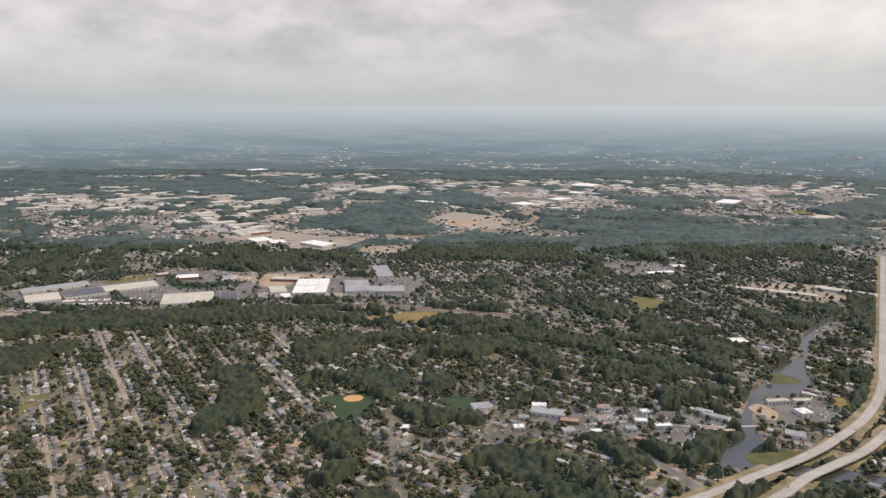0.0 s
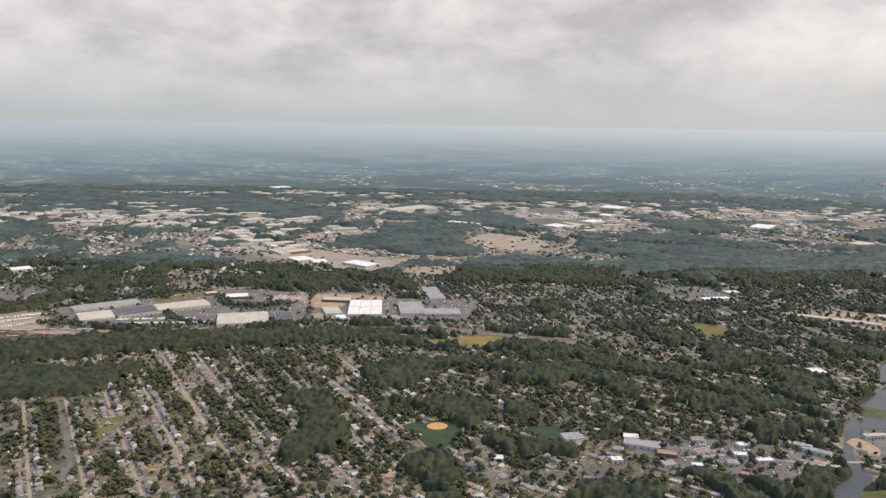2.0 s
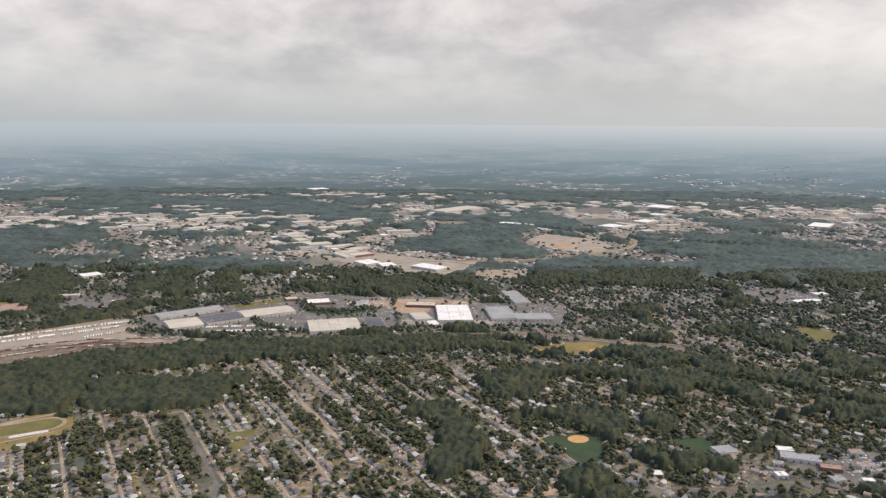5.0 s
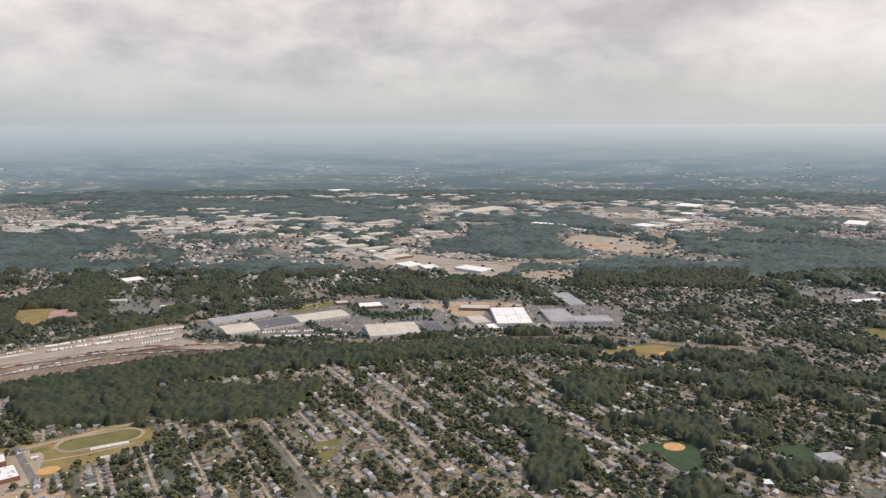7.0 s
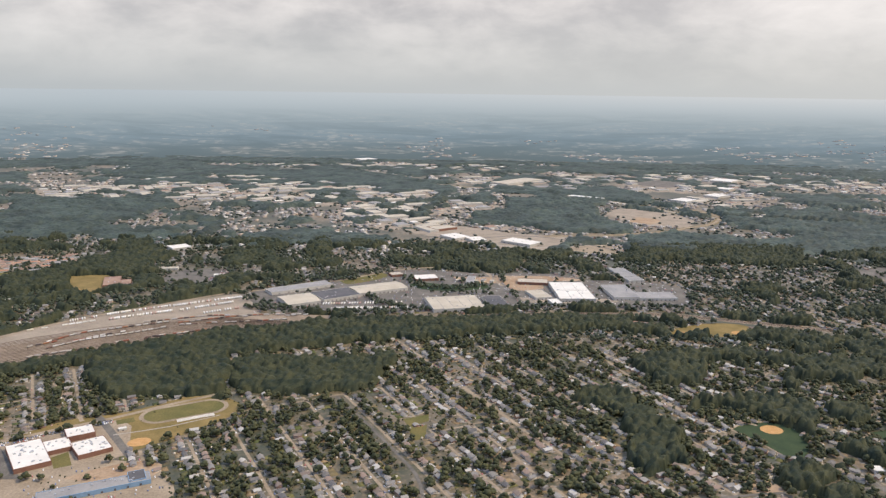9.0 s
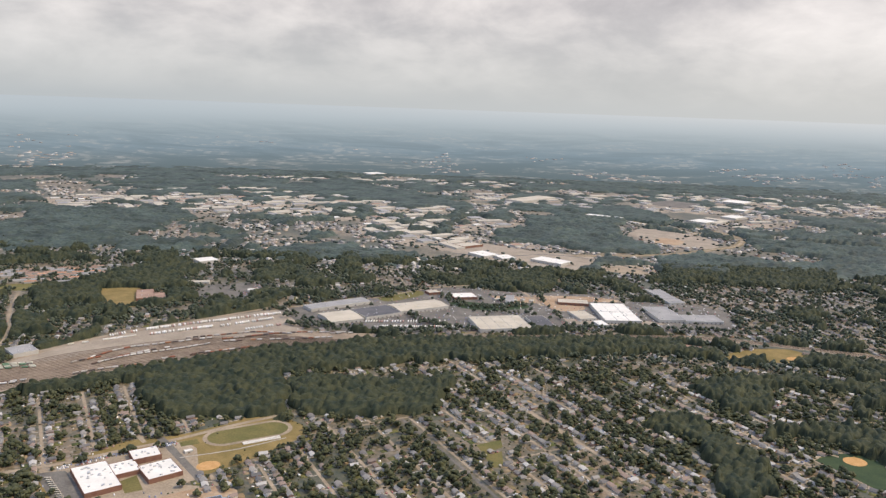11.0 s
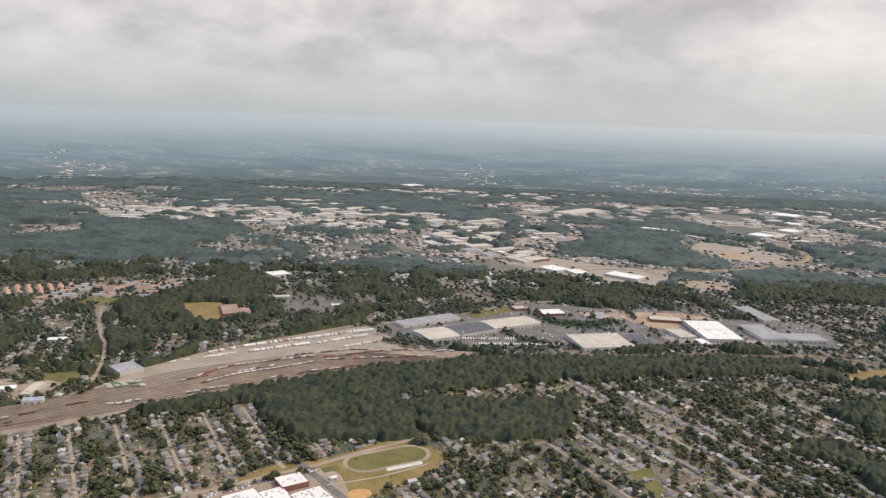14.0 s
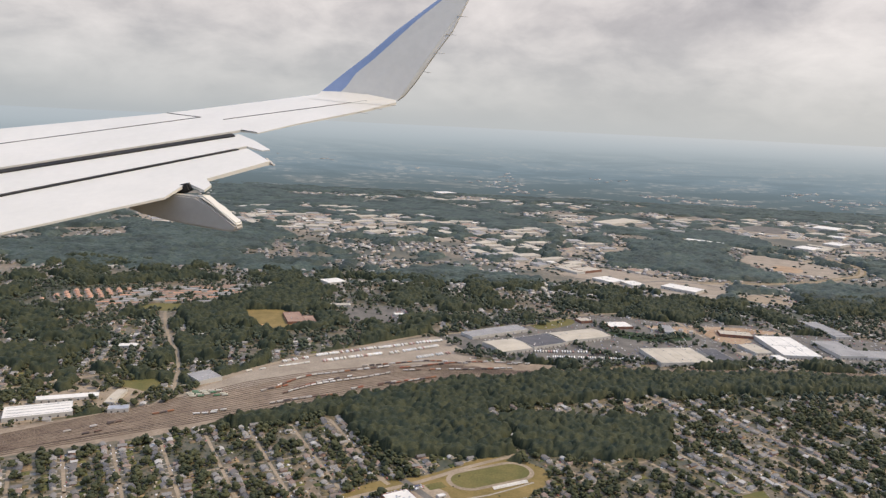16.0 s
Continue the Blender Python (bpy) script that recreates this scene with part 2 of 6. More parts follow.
BRICK_WALL = material("brick_wall", (0.18, 0.09, 0.065), (0.24, 0.13, 0.09), 0.15, 0.85, 0.2, spread=0.2)
METAL = material("galvanised_metal", (0.4, 0.41, 0.42), (0.5, 0.5, 0.5), 0.5, 0.45, 0.5, 0.6, spread=0.15)
GLASS_DARK = material("dark_window_glass", (0.02, 0.025, 0.03), (0.03, 0.035, 0.04), 0.5, 0.1, 0.5, spread=0.05)
RUBBER = material("black_rubber", (0.015, 0.015, 0.015), (0.025, 0.025, 0.025), 1.0, 0.8, 0.3)
BARK = material("bark", (0.07, 0.055, 0.04), (0.11, 0.085, 0.06), 2.0, 0.9, 0.2)
ROOFS = [(0.13, 0.12, 0.11), (0.2, 0.185, 0.165), (0.165, 0.125, 0.1), (0.27, 0.25, 0.22), (0.09, 0.088, 0.088), (0.24, 0.17, 0.13), (0.42, 0.4, 0.365), (0.2, 0.19, 0.175)]
WALLS = [(0.54, 0.5, 0.44), (0.46, 0.4, 0.31), (0.26, 0.15, 0.105), (0.38, 0.355, 0.33), (0.66, 0.63, 0.58), (0.32, 0.28, 0.23)]
HOUSE_ROOF = material("shingle_roof", (0.2, 0.19, 0.18), (0.28, 0.26, 0.24), 0.4, 0.85, 0.3, vary="object", palette=ROOFS)
HOUSE_WALL = material("house_siding", (0.5, 0.47, 0.42), (0.6, 0.57, 0.52), 0.4, 0.8, 0.3, vary="object", palette=WALLS)
ROW_ROOF = material("shingle_roofs", (0.2, 0.19, 0.18), (0.28, 0.26, 0.24), 0.4, 0.85, 0.3, vary="island", palette=ROOFS)
ROW_WALL = material("house_sidings", (0.5, 0.47, 0.42), (0.6, 0.57, 0.52), 0.4, 0.8, 0.3, vary="island", palette=WALLS)
LEAF = material("broadleaf", (0.036, 0.046, 0.025), (0.074, 0.076, 0.034), 0.05, 0.6, 0.12, vary="object", spread=0.3, bump=0.6, grain=6)
LEAVES = material("broadleaf_canopy", (0.036, 0.045, 0.026), (0.078, 0.079, 0.037), 0.09, 0.6, 0.12, vary="island", spread=0.18, grain=4)
# leaf tones a little bluer: a middle step of the painted distance haze
MID_HAZE_LEAVES = material("broadleaf_mid_haze", (0.034, 0.047, 0.033), (0.07, 0.08, 0.048), 0.09, 0.6, 0.16, vary="island", spread=0.18, grain=4)
CANOPY = material("wood_canopy", (0.02, 0.03, 0.021), (0.056, 0.06, 0.03), 0.085, 0.6, 0.1, spread=0.65, grain=4)
CAR_PAINT = material("car_paint", (0.5, 0.5, 0.5), (0.55, 0.55, 0.55), 0.3, 0.35, 0.5, vary="object", palette=[(0.7, 0.7, 0.7), (0.04, 0.04, 0.045), (0.3, 0.31, 0.33), (0.35, 0.05, 0.04), (0.06, 0.1, 0.25), (0.75, 0.74, 0.72)])
CARS_PAINT = material("lot_car_paint", (0.5, 0.5, 0.5), (0.55, 0.55, 0.55), 0.3, 0.35, 0.5, vary="island", palette=[(0.7, 0.7, 0.7), (0.04, 0.04, 0.045), (0.3, 0.31, 0.33), (0.35, 0.05, 0.04), (0.06, 0.1, 0.25), (0.75, 0.74, 0.72)])
TRAILER = material("trailer_box", (0.68, 0.67, 0.64), (0.78, 0.77, 0.74), 0.4, 0.5, 0.4, vary="object", palette=[(0.74, 0.72, 0.66), (0.66, 0.6, 0.48), (0.78, 0.77, 0.74), (0.6, 0.58, 0.52), (0.72, 0.69, 0.6), (0.34, 0.14, 0.09)])
WAGON = material("freight_wagon", (0.2, 0.1, 0.07), (0.28, 0.16, 0.11), 0.4, 0.7, 0.3, vary="object", palette=[(0.3, 0.11, 0.065), (0.16, 0.11, 0.09), (0.55, 0.53, 0.5), (0.26, 0.13, 0.085), (0.09, 0.085, 0.085), (0.62, 0.6, 0.56), (0.36, 0.17, 0.09), (0.48, 0.45, 0.4)])
WAGON_PALE = material("pale_hopper_wagon", (0.5, 0.48, 0.44), (0.6, 0.58, 0.54), 0.4, 0.6, 0.3, vary="object", palette=[(0.66, 0.64, 0.6), (0.5, 0.48, 0.44), (0.72, 0.7, 0.66), (0.58, 0.55, 0.5)])
WAGON_GREEN = material("green_cream_stock", (0.4, 0.4, 0.33), (0.5, 0.5, 0.42), 0.4, 0.6, 0.3, vary="object", palette=[(0.1, 0.24, 0.12), (0.62, 0.58, 0.44), (0.56, 0.53, 0.4), (0.14, 0.27, 0.15), (0.66, 0.63, 0.5)])
FAR_ROOF = material("far_mixed_roof", (0.3, 0.28, 0.26), (0.4, 0.38, 0.35), 0.4, 0.85, 0.3, vary="island", palette=[(0.44, 0.41, 0.37), (0.3, 0.275, 0.25), (0.55, 0.52, 0.48), (0.2, 0.19, 0.18), (0.38, 0.31, 0.25), (0.26, 0.25, 0.24)])
WING_WHITE = material("wing_white_paint", (0.57, 0.545, 0.475), (0.62, 0.59, 0.515), 0.8, 0.4, 0.4, spread=0.05)
WING_BLUE = material("winglet_blue_paint", (0.2, 0.27, 0.42), (0.25, 0.32, 0.48), 0.8, 0.35, 0.5, spread=0.06)
WING_GREY = material("fairing_grey_paint", (0.36, 0.335, 0.29), (0.43, 0.4, 0.35), 0.8, 0.45, 0.4, spread=0.08)
# near-black for painted shade in gaps and cavity, and for panel joints
WING_SHADE_JOINT = material("dark_wing_shade_joint", (0.02, 0.02, 0.02), (0.035, 0.033, 0.03), 1.0, 0.8, 0.2)


# ---- mesh helpers ----
def part(name, bm, mat, parent=None, label=""):
    me = bpy.data.meshes.new(name)
    bm.to_mesh(me)
    bm.free()
    me.materials.append(mat)
    ob = new(name, me)
    if parent is not None:
        ob.parent = parent
    return tagged(ob, label)


def empty(name, m, label, category, group="", kind=""):
    ob = new(name)
    ob.empty_display_size = 0.5
    ob.matrix_basis = m
    return tagged(ob, label, category, group, kind)


def box(bm, cx, cy, cz, sx, sy, sz, bevel=0.0, turn=0.0):
    m = Matrix.Translation((cx, cy, cz)) @ Matrix.Rotation(turn, 4, "Z") @ Matrix.Diagonal((sx, sy, sz, 1))
    got = bmesh.ops.create_cube(bm, size=1, matrix=m)
    if bevel:
        edges = {e for v in got["verts"] for e in v.link_edges}
        bmesh.ops.bevel(bm, geom=list(edges), offset=bevel, segments=1, affect="EDGES")
    return bm


def boxed(*a, **k):
    return box(bmesh.new(), *a, **k)


def tube(bm, p, q, r0, r1, seg=8):
    p, q = Vector(p), Vector(q)
    m = Matrix.Translation((p + q) / 2) @ (q - p).to_track_quat("Z", "Y").to_matrix().to_4x4()
    bmesh.ops.create_cone(bm, cap_ends=True, segments=seg, radius1=r0, radius2=r1, depth=(q - p).length, matrix=m)
    return bm


def big_mesh(name, verts, tris, mats, index=None, smooth=False):
    """A mesh from arrays of places and triangles."""
    me = bpy.data.meshes.new(name)
    me.vertices.add(len(verts))
    me.vertices.foreach_set("co", np.asarray(verts, np.float32).ravel())
    n = len(tris)
    me.loops.add(3 * n)
    me.polygons.add(n)
    me.polygons.foreach_set("loop_start", np.arange(0, 3 * n, 3, dtype=np.int32))
    me.loops.foreach_set("vertex_index", np.asarray(tris, np.int32).ravel())
    if index is not None:
        me.polygons.foreach_set("material_index", np.asarray(index, np.int32))
    if smooth:
        me.polygons.foreach_set("use_smooth", np.ones(n, bool))
    me.update(calc_edges=True)
    for m in mats:
        me.materials.append(m)
    return new(name, me)


def spline(points, step=12.0):
    """Places at even steps along a smooth line through the points."""
    p = np.array(points, float)
    p = np.vstack([2 * p[0] - p[1], p, 2 * p[-1] - p[-2]])
    out = []
    for i in range(1, len(p) - 2):
        n = max(2, int(np.linalg.norm(p[i + 1] - p[i]) / step))
        for s in np.arange(n) / n:
            a, b, c, d = p[i - 1:i + 3]
            out.append(0.5 * (2 * b + (c - a) * s + (2 * a - 5 * b + 4 * c - d) * s * s + (3 * b - a - 3 * c + d) * s ** 3))
    out.append(p[-2])
    return np.array(out)


def normals(line):
    d = np.gradient(line, axis=0)
    d /= np.linalg.norm(d, axis=1)[:, None]
    return np.stack([-d[:, 1], d[:, 0]], 1)


def ribbon(bm, line, width, z, thick=0.0, side=0.0, heights=None):
    """A strip along a line; width and z may follow the line; side shifts it to the left."""
    nrm = normals(line)
    width = np.broadcast_to(np.asarray(width, float), (len(line),))
    zz = np.broadcast_to(np.asarray(z, float), (len(line),)) if heights is None else heights
    rows = []
    for (x, y), (nx, ny), w, h in zip(line, nrm, width, zz):
        a, b = side + w / 2, side - w / 2
        row = [bm.verts.new((x + nx * a, y + ny * a, h)), bm.verts.new((x + nx * b, y + ny * b, h))]
        if thick:
            row += [bm.verts.new((x + nx * b, y + ny * b, h - thick)), bm.verts.new((x + nx * a, y + ny * a, h - thick))]
        rows.append(row)
    for r, s in zip(rows, rows[1:]):
        k = len(r)
        for i in range(k if thick else 1):
            j = (i + 1) % k
            bm.faces.new((r[i], r[j], s[j], s[i]))
    if thick:
        bm.faces.new(rows[0][::-1])
        bm.faces.new(rows[-1])
    bmesh.ops.recalc_face_normals(bm, faces=bm.faces[:])
    return bm


def patch(name, points, z, mat, label, category, smooth=True):
    """A flat piece of ground cover with a soft outline."""
    pts = [Vector((*p, z)) for p in points]
    if smooth:
        ring = spline([*points, points[0]], 6.0)[:-1]
        pts = [Vector((x, y, z)) for x, y in ring]
    bm = bmesh.new()
    f = bm.faces.new([bm.verts.new(p) for p in pts])
    if f.normal.z < 0:
        f.normal_flip()
    bmesh.ops.triangulate(bm, faces=[f])
    bmesh.ops.recalc_face_normals(bm, faces=bm.faces[:])
    if sum(q.normal.z for q in bm.faces) < 0:
        bmesh.ops.reverse_faces(bm, faces=bm.faces[:])
    return tagged(part(name, bm, mat), label, category, kind="structure")


# ---- plan: which ground is taken, wooded or built on ----
LATTICE = np.random.default_rng(5).random((257, 257))


def vnoise(x, y, size):
    """Smooth noise from 0 to 1 with the given grain in metres."""
    u, v = np.asarray(x) / size + 1000.37, np.asarray(y) / size + 1000.71
    i, j = np.floor(u).astype(int), np.floor(v).astype(int)
    f, g = u - i, v - j
    f, g = f * f * (3 - 2 * f), g * g * (3 - 2 * g)
    i, j = i % 256, j % 256
    a, b, c, d = LATTICE[i, j], LATTICE[i + 1, j], LATTICE[i, j + 1], LATTICE[i + 1, j + 1]
    return (a * (1 - f) + b * f) * (1 - g) + (c * (1 - f) + d * f) * g


def inside(poly, x, y):
    hit = np.zeros(np.shape(x), bool)
    for (x0, y0), (x1, y1) in zip(poly, [*poly[1:], poly[0]]):
        if y0 == y1:
            continue
        hit ^= ((y0 > y) != (y1 > y)) & (x < (x1 - x0) * (y - y0) / (y1 - y0) + x0)
    return hit


def near_line(line, reach, x, y):
    hit = np.zeros(np.shape(x), bool)
    for a, b in zip(line, line[1:]):
        d = np.asarray(b, float) - a
        s = np.clip(((x - a[0]) * d[0] + (y - a[1]) * d[1]) / max(d @ d, 1e-9), 0, 1)
        hit |= (x - a[0] - s * d[0]) ** 2 + (y - a[1] - s * d[1]) ** 2 < reach * reach
    return hit


TAKEN, LINES = [], []                # polygons and lines kept free of houses and trees
RAIL_LOW = [(-1110, 515), (-936, 647), (-800, 748), (-705, 823), (-620, 880), (-499, 932), (-389, 955), (-216, 984), (-100, 988), (0, 964), (78, 940), (180, 905), (330, 850), (520, 800)]
YARD_POLY = [(-1120, 500), (-936, 645), (-840, 704), (-759, 783), (-620, 884), (-499, 936), (-497, 960), (-584, 957), (-600, 985), (-640, 1045), (-690, 1012), (-740, 960), (-816, 890), (-845, 845), (-864, 775), (-930, 722), (-1140, 560)]
HWY_A = [(760, 1340), (694, 1220), (547, 952), (451, 777), (405, 696), (351, 623), (305, 578), (263, 545), (218, 517), (170, 490), (90, 450), (-20, 400)]
HWY_B = [(800, 1330), (732, 1212), (578, 945), (478, 768), (432, 690), (384, 622), (350, 589), (317, 558), (284, 535), (254, 515), (226, 491), (170, 452), (70, 400)]
RIVER = [(560, 1010), (470, 930), (410, 860), (383, 805)]
RIVER_NECK = [(305, 705), (288, 687), (270, 659), (254, 630), (246, 609), (243, 583), (236, 572)]
RIVER_EAST = [(228, 533), (258, 528), (290, 522), (330, 505), (400, 470)]
MAIN_ROAD = [(60, 622), (95, 612), (128, 586), (144, 561), (159, 533), (173, 501), (190, 450)]
CROSS_ROAD = [(-330, 520), (-240, 540), (-180, 552), (-139, 562), (-105, 568), (-71, 574), (-26, 579), (23, 583), (49, 589), (93, 597), (123, 606)]
V_ROAD = [(-54, 645), (-52, 630), (-47, 574), (-43, 545), (-39, 514), (-34, 488), (-26, 440)]
YARD_ROAD = [(-860, 800), (-800, 905), (-720, 985), (-650, 1050), (-600, 1075), (-520, 1130), (-430, 1210), (-330, 1225), (-290, 1120)]
NORTH_ROAD = [(-933, 655), (-907, 704), (-881, 740), (-870, 784), (-871, 807), (-883, 846), (-892, 872), (-916, 927), (-941, 967), (-981, 1050), (-995, 1085)]
WEST_ROAD = [(-1040, 765), (-1021, 778), (-985, 809), (-945, 841), (-917, 857), (-892, 872)]
HIGH_ROAD = [(-1170, 940), (-1141, 965), (-1117, 992), (-1079, 1012), (-1047, 1048)]
FAR_HWY = [(-520, 2330), (-300, 2200), (-149, 2138), (-22, 2021), (90, 1886), (150, 1790), (264, 1752), (363, 1737), (503, 1691), (678, 1663), (900, 1650), (1200, 1690)]
FAR_RAMP = [(147, 1918), (204, 1794), (167, 1684), (101, 1628), (40, 1577), (-60, 1530), (-200, 1500)]
SCHOOL_ROAD = [(-770, 562), (-716, 591), (-688, 606), (-660, 628), (-623, 654), (-597, 677), (-572, 697), (-550, 712)]
LANE_A = [(-450, 712), (-437, 692), (-416, 658), (-388, 609), (-370, 576), (-363, 546), (-363, 531), (-362, 450)]
LANE_B = [(-340, 742), (-329, 723), (-314, 697), (-298, 671), (-284, 645)]
LANE_C = [(-325, 652), (-314, 633), (-303, 615), (-292, 594), (-280, 570)]
GARDEN_A = [(-387, 668), (-367, 680), (-366, 666), (-382, 653)]
GARDEN_B = [(-382, 649), (-367, 659), (-367, 635), (-374, 629)]
FOR_ROADS = [(LANE_A, 1.8), (LANE_B, 2.0), (LANE_C, 1.6), (RAIL_LOW[:11], 11), (HWY_A, 8), (HWY_B, 8), (RIVER, 5), (RIVER_NECK, 6), (RIVER_EAST, 8), (MAIN_ROAD, 5), (CROSS_ROAD, 2), (V_ROAD, 1.6), (YARD_ROAD, 4), (NORTH_ROAD, 3), (WEST_ROAD, 3), (HIGH_ROAD, 3), (FAR_HWY, 9), (FAR_RAMP, 8), (SCHOOL_ROAD, 3.5)]
LINES += [(spline(p, 40), w) for p, w in FOR_ROADS]
PLANT_YARD = [(-640, 1040), (-600, 985), (-500, 962), (-390, 985), (-205, 1018), (-60, 1022), (-40, 1120), (-90, 1165), (-160, 1165), (-215, 1200), (-330, 1195), (-420, 1205), (-540, 1135)]
FACTORY_YARD = [(-436, 1514), (-407, 1579), (-374, 1602), (-264, 1533), (-161, 1498), (-170, 1417), (-225, 1339), (-272, 1353), (-319, 1427), (-379, 1436)]
EAST_LOT = [(-172, 1354), (-160, 1418), (-66, 1443), (-69, 1378), (-94, 1344)]
BALL_FIELD = [(-120, 668), (-98, 680), (-78, 681), (-68, 665), (-69, 645), (-77, 627), (-93, 618)]
GREEN_FIELD = [(-10, 668), (20, 676), (32, 650), (2, 640)]
PARK_FIELD = [(-110, 930), (-60, 960), (-18, 961), (-5, 935), (-28, 915), (-101, 912)]
NORTH_FIELD = [(-902, 1121), (-853, 1134), (-822, 1104), (-804, 1052), (-839, 1028), (-880, 1071)]
NORTH_LOT = [(-772, 1116), (-762, 1167), (-693, 1185), (-680, 1139), (-701, 1089), (-752, 1085)]
BASIN = [(206, 562), (219, 574), (236, 588), (245, 579), (232, 562), (224, 545), (230, 538), (253, 541), (250, 527), (208, 529), (200, 540)]
REACH = [(285, 680), (298, 703), (313, 714), (321, 738), (314, 749), (339, 766), (367, 790), (383, 800), (366, 767), (356, 741), (352, 717), (332, 690), (306, 680)]
SIDE_MEADOW = [(-935, 820), (-897, 835), (-879, 805), (-911, 799)]
HIGH_FIELD = [(-1036, 1087), (-1032, 1121), (-992, 1132), (-980, 1095)]
BANK_FIELD = [(349, 678), (363, 670), (359, 659), (341, 654)]
SCHOOL_GROUND = [(-700, 588), (-655, 545), (-590, 590), (-535, 655), (-530, 690), (-570, 706), (-620, 665), (-660, 645)]
LOW_GROUND = [(-668, 552), (-597, 582), (-549, 568), (-528, 530), (-560, 500), (-650, 500)]
SHOPS_LOT = [(74, 640), (150, 650), (205, 640), (234, 608), (179, 575), (129, 592), (84, 604)]
COMPOUND = [(278, 663), (290, 673), (331, 674), (340, 660), (330, 619), (304, 614), (285, 614), (268, 612), (268, 634)]
MARSH_LOW = [(231, 560), (255, 564), (280, 563), (292, 561), (261, 541), (232, 540), (223, 545), (226, 557)]
MARSH_EAST = [(367, 776), (398, 767), (413, 742), (384, 729), (366, 750)]
PLAZA = [(246, 1256), (330, 1294), (367, 1223), (272, 1164)]
STRIP_EAST = [(391, 1107), (430, 1135), (560, 1120), (545, 1037), (515, 1000), (450, 1051)]
EAST_GREEN = [(242, 1032), (269, 1048), (296, 1003), (257, 969)]
TAN_SITE = [(-40, 1789), (13, 1884), (125, 1800), (140, 1707), (89, 1628), (6, 1655)]
FAR_PARK = [(113, 2385), (227, 2486), (327, 2423), (227, 2298)]
WEST_LOT = [(-1000, 735), (-955, 800), (-900, 800), (-880, 770), (-925, 730), (-980, 700)]
APARTMENTS = [(-1230, 1060), (-1130, 1075), (-940, 1165), (-935, 1290), (-1060, 1270), (-1210, 1180)]
SOFT = [(APARTMENTS, 0.42), (PLANT_YARD, 0.04), (SHOPS_LOT, 0.16), (COMPOUND, 0.06), (LOW_GROUND, 0.05), (MARSH_EAST, 0.4), (NORTH_LOT, 0.1), (STRIP_EAST, 0.2), (EAST_LOT, 0.1), (PLAZA, 0.1), (FACTORY_YARD, 0.05), (WEST_LOT, 0.15), (TAN_SITE, 0.06), (SCHOOL_GROUND, 0.02)]   # open ground with a few trees
TREE_ROWS = [([(-690, 601), (-663, 619), (-614, 647)], 1.4), ([(-632, 1046), (-596, 1004), (-560, 978)], 5), ([(-610, 985), (-500, 966), (-390, 990), (-205, 1024), (-60, 1024), (30, 985)], 7), ([(-470, 1050), (-440, 1010), (-410, 1000)], 6), ([(-425, 1150), (-398, 1105), (-359, 1096), (-311, 1122)], 9), ([(-530, 1118), (-490, 1172), (-450, 1185)], 4), ([(-290, 1190), (-289, 1140)], 4), ([(-381, 1074), (-313, 1080)], 4), ([(-640, 1052), (-560, 1130), (-500, 1140)], 6), ([(-930, 735), (-860, 800), (-845, 850)], 5), ([(-945, 630), (-840, 690), (-760, 770), (-640, 860)], 5)]
FOOTPRINTS = []                      # centre, size and bearing of each large building
TAKEN += [YARD_POLY, PLANT_YARD, FACTORY_YARD, EAST_LOT, BALL_FIELD, GREEN_FIELD, PARK_FIELD, NORTH_FIELD, NORTH_LOT, SCHOOL_GROUND, LOW_GROUND, SHOPS_LOT, COMPOUND, MARSH_LOW, MARSH_EAST, PLAZA, STRIP_EAST, EAST_GREEN, TAN_SITE, FAR_PARK, WEST_LOT, APARTMENTS, BASIN, REACH, SIDE_MEADOW, HIGH_FIELD, BANK_FIELD, GARDEN_A, GARDEN_B]
WOODS = [
    [(-820, 720), (-740, 785), (-620, 872), (-499, 924), (-389, 946), (-216, 974), (-120, 975), (-110, 905), (-180, 925), (-276, 905), (-368, 885), (-459, 860), (-560, 815), (-680, 780)],
    [(-740, 812), (-593, 846), (-561, 758), (-545, 695), (-597, 705), (-650, 690), (-680, 740)],
    [(-571, 789), (-407, 812), (-415, 750), (-446, 720), (-533, 713)],
    [(-244, 734), (-194, 729), (-164, 660), (-172, 607), (-211, 582), (-203, 679)],
    [(-175, 830), (-85, 849), (-111, 772), (-160, 759)],
    [(-153, 706), (-100, 710), (-55, 653), (-40, 714), (-86, 735)],
    [(-987, 1106), (-912, 1141), (-865, 1043), (-931, 1014)],
    [(-903, 1271), (-808, 1270), (-819, 1135), (-929, 1137)],
    [(-42, 1445), (294, 1510), (178, 1276), (-66, 1314)],
]
WOODS_FAR = [
    [(582, 1112), (632, 1113), (482, 838), (491, 913)],
    [(380, 690), (430, 690), (400, 640), (350, 650)],
    [(-339, 1303), (-257, 1351), (-258, 1239), (-301, 1190), (-355, 1225)],
    [(-251, 2005), (-101, 2025), (-37, 1935), (-64, 1715), (-16, 1623), (-27, 1541), (-155, 1545), (-261, 1609), (-340, 1626), (-329, 1729), (-253, 1785)],
    [(-46, 1499), (66, 1569), (102, 1471), (19, 1387), (-66, 1369)],
    [(294, 1510), (520, 1640), (760, 1600), (640, 1330), (400, 1330)],
    [(-20, 1990), (80, 1930), (130, 2080), (60, 2300), (-60, 2200)],
    [(880, 1900), (1300, 2300), (1500, 2200), (1100, 1750)],
]
WOODS += WOODS_FAR


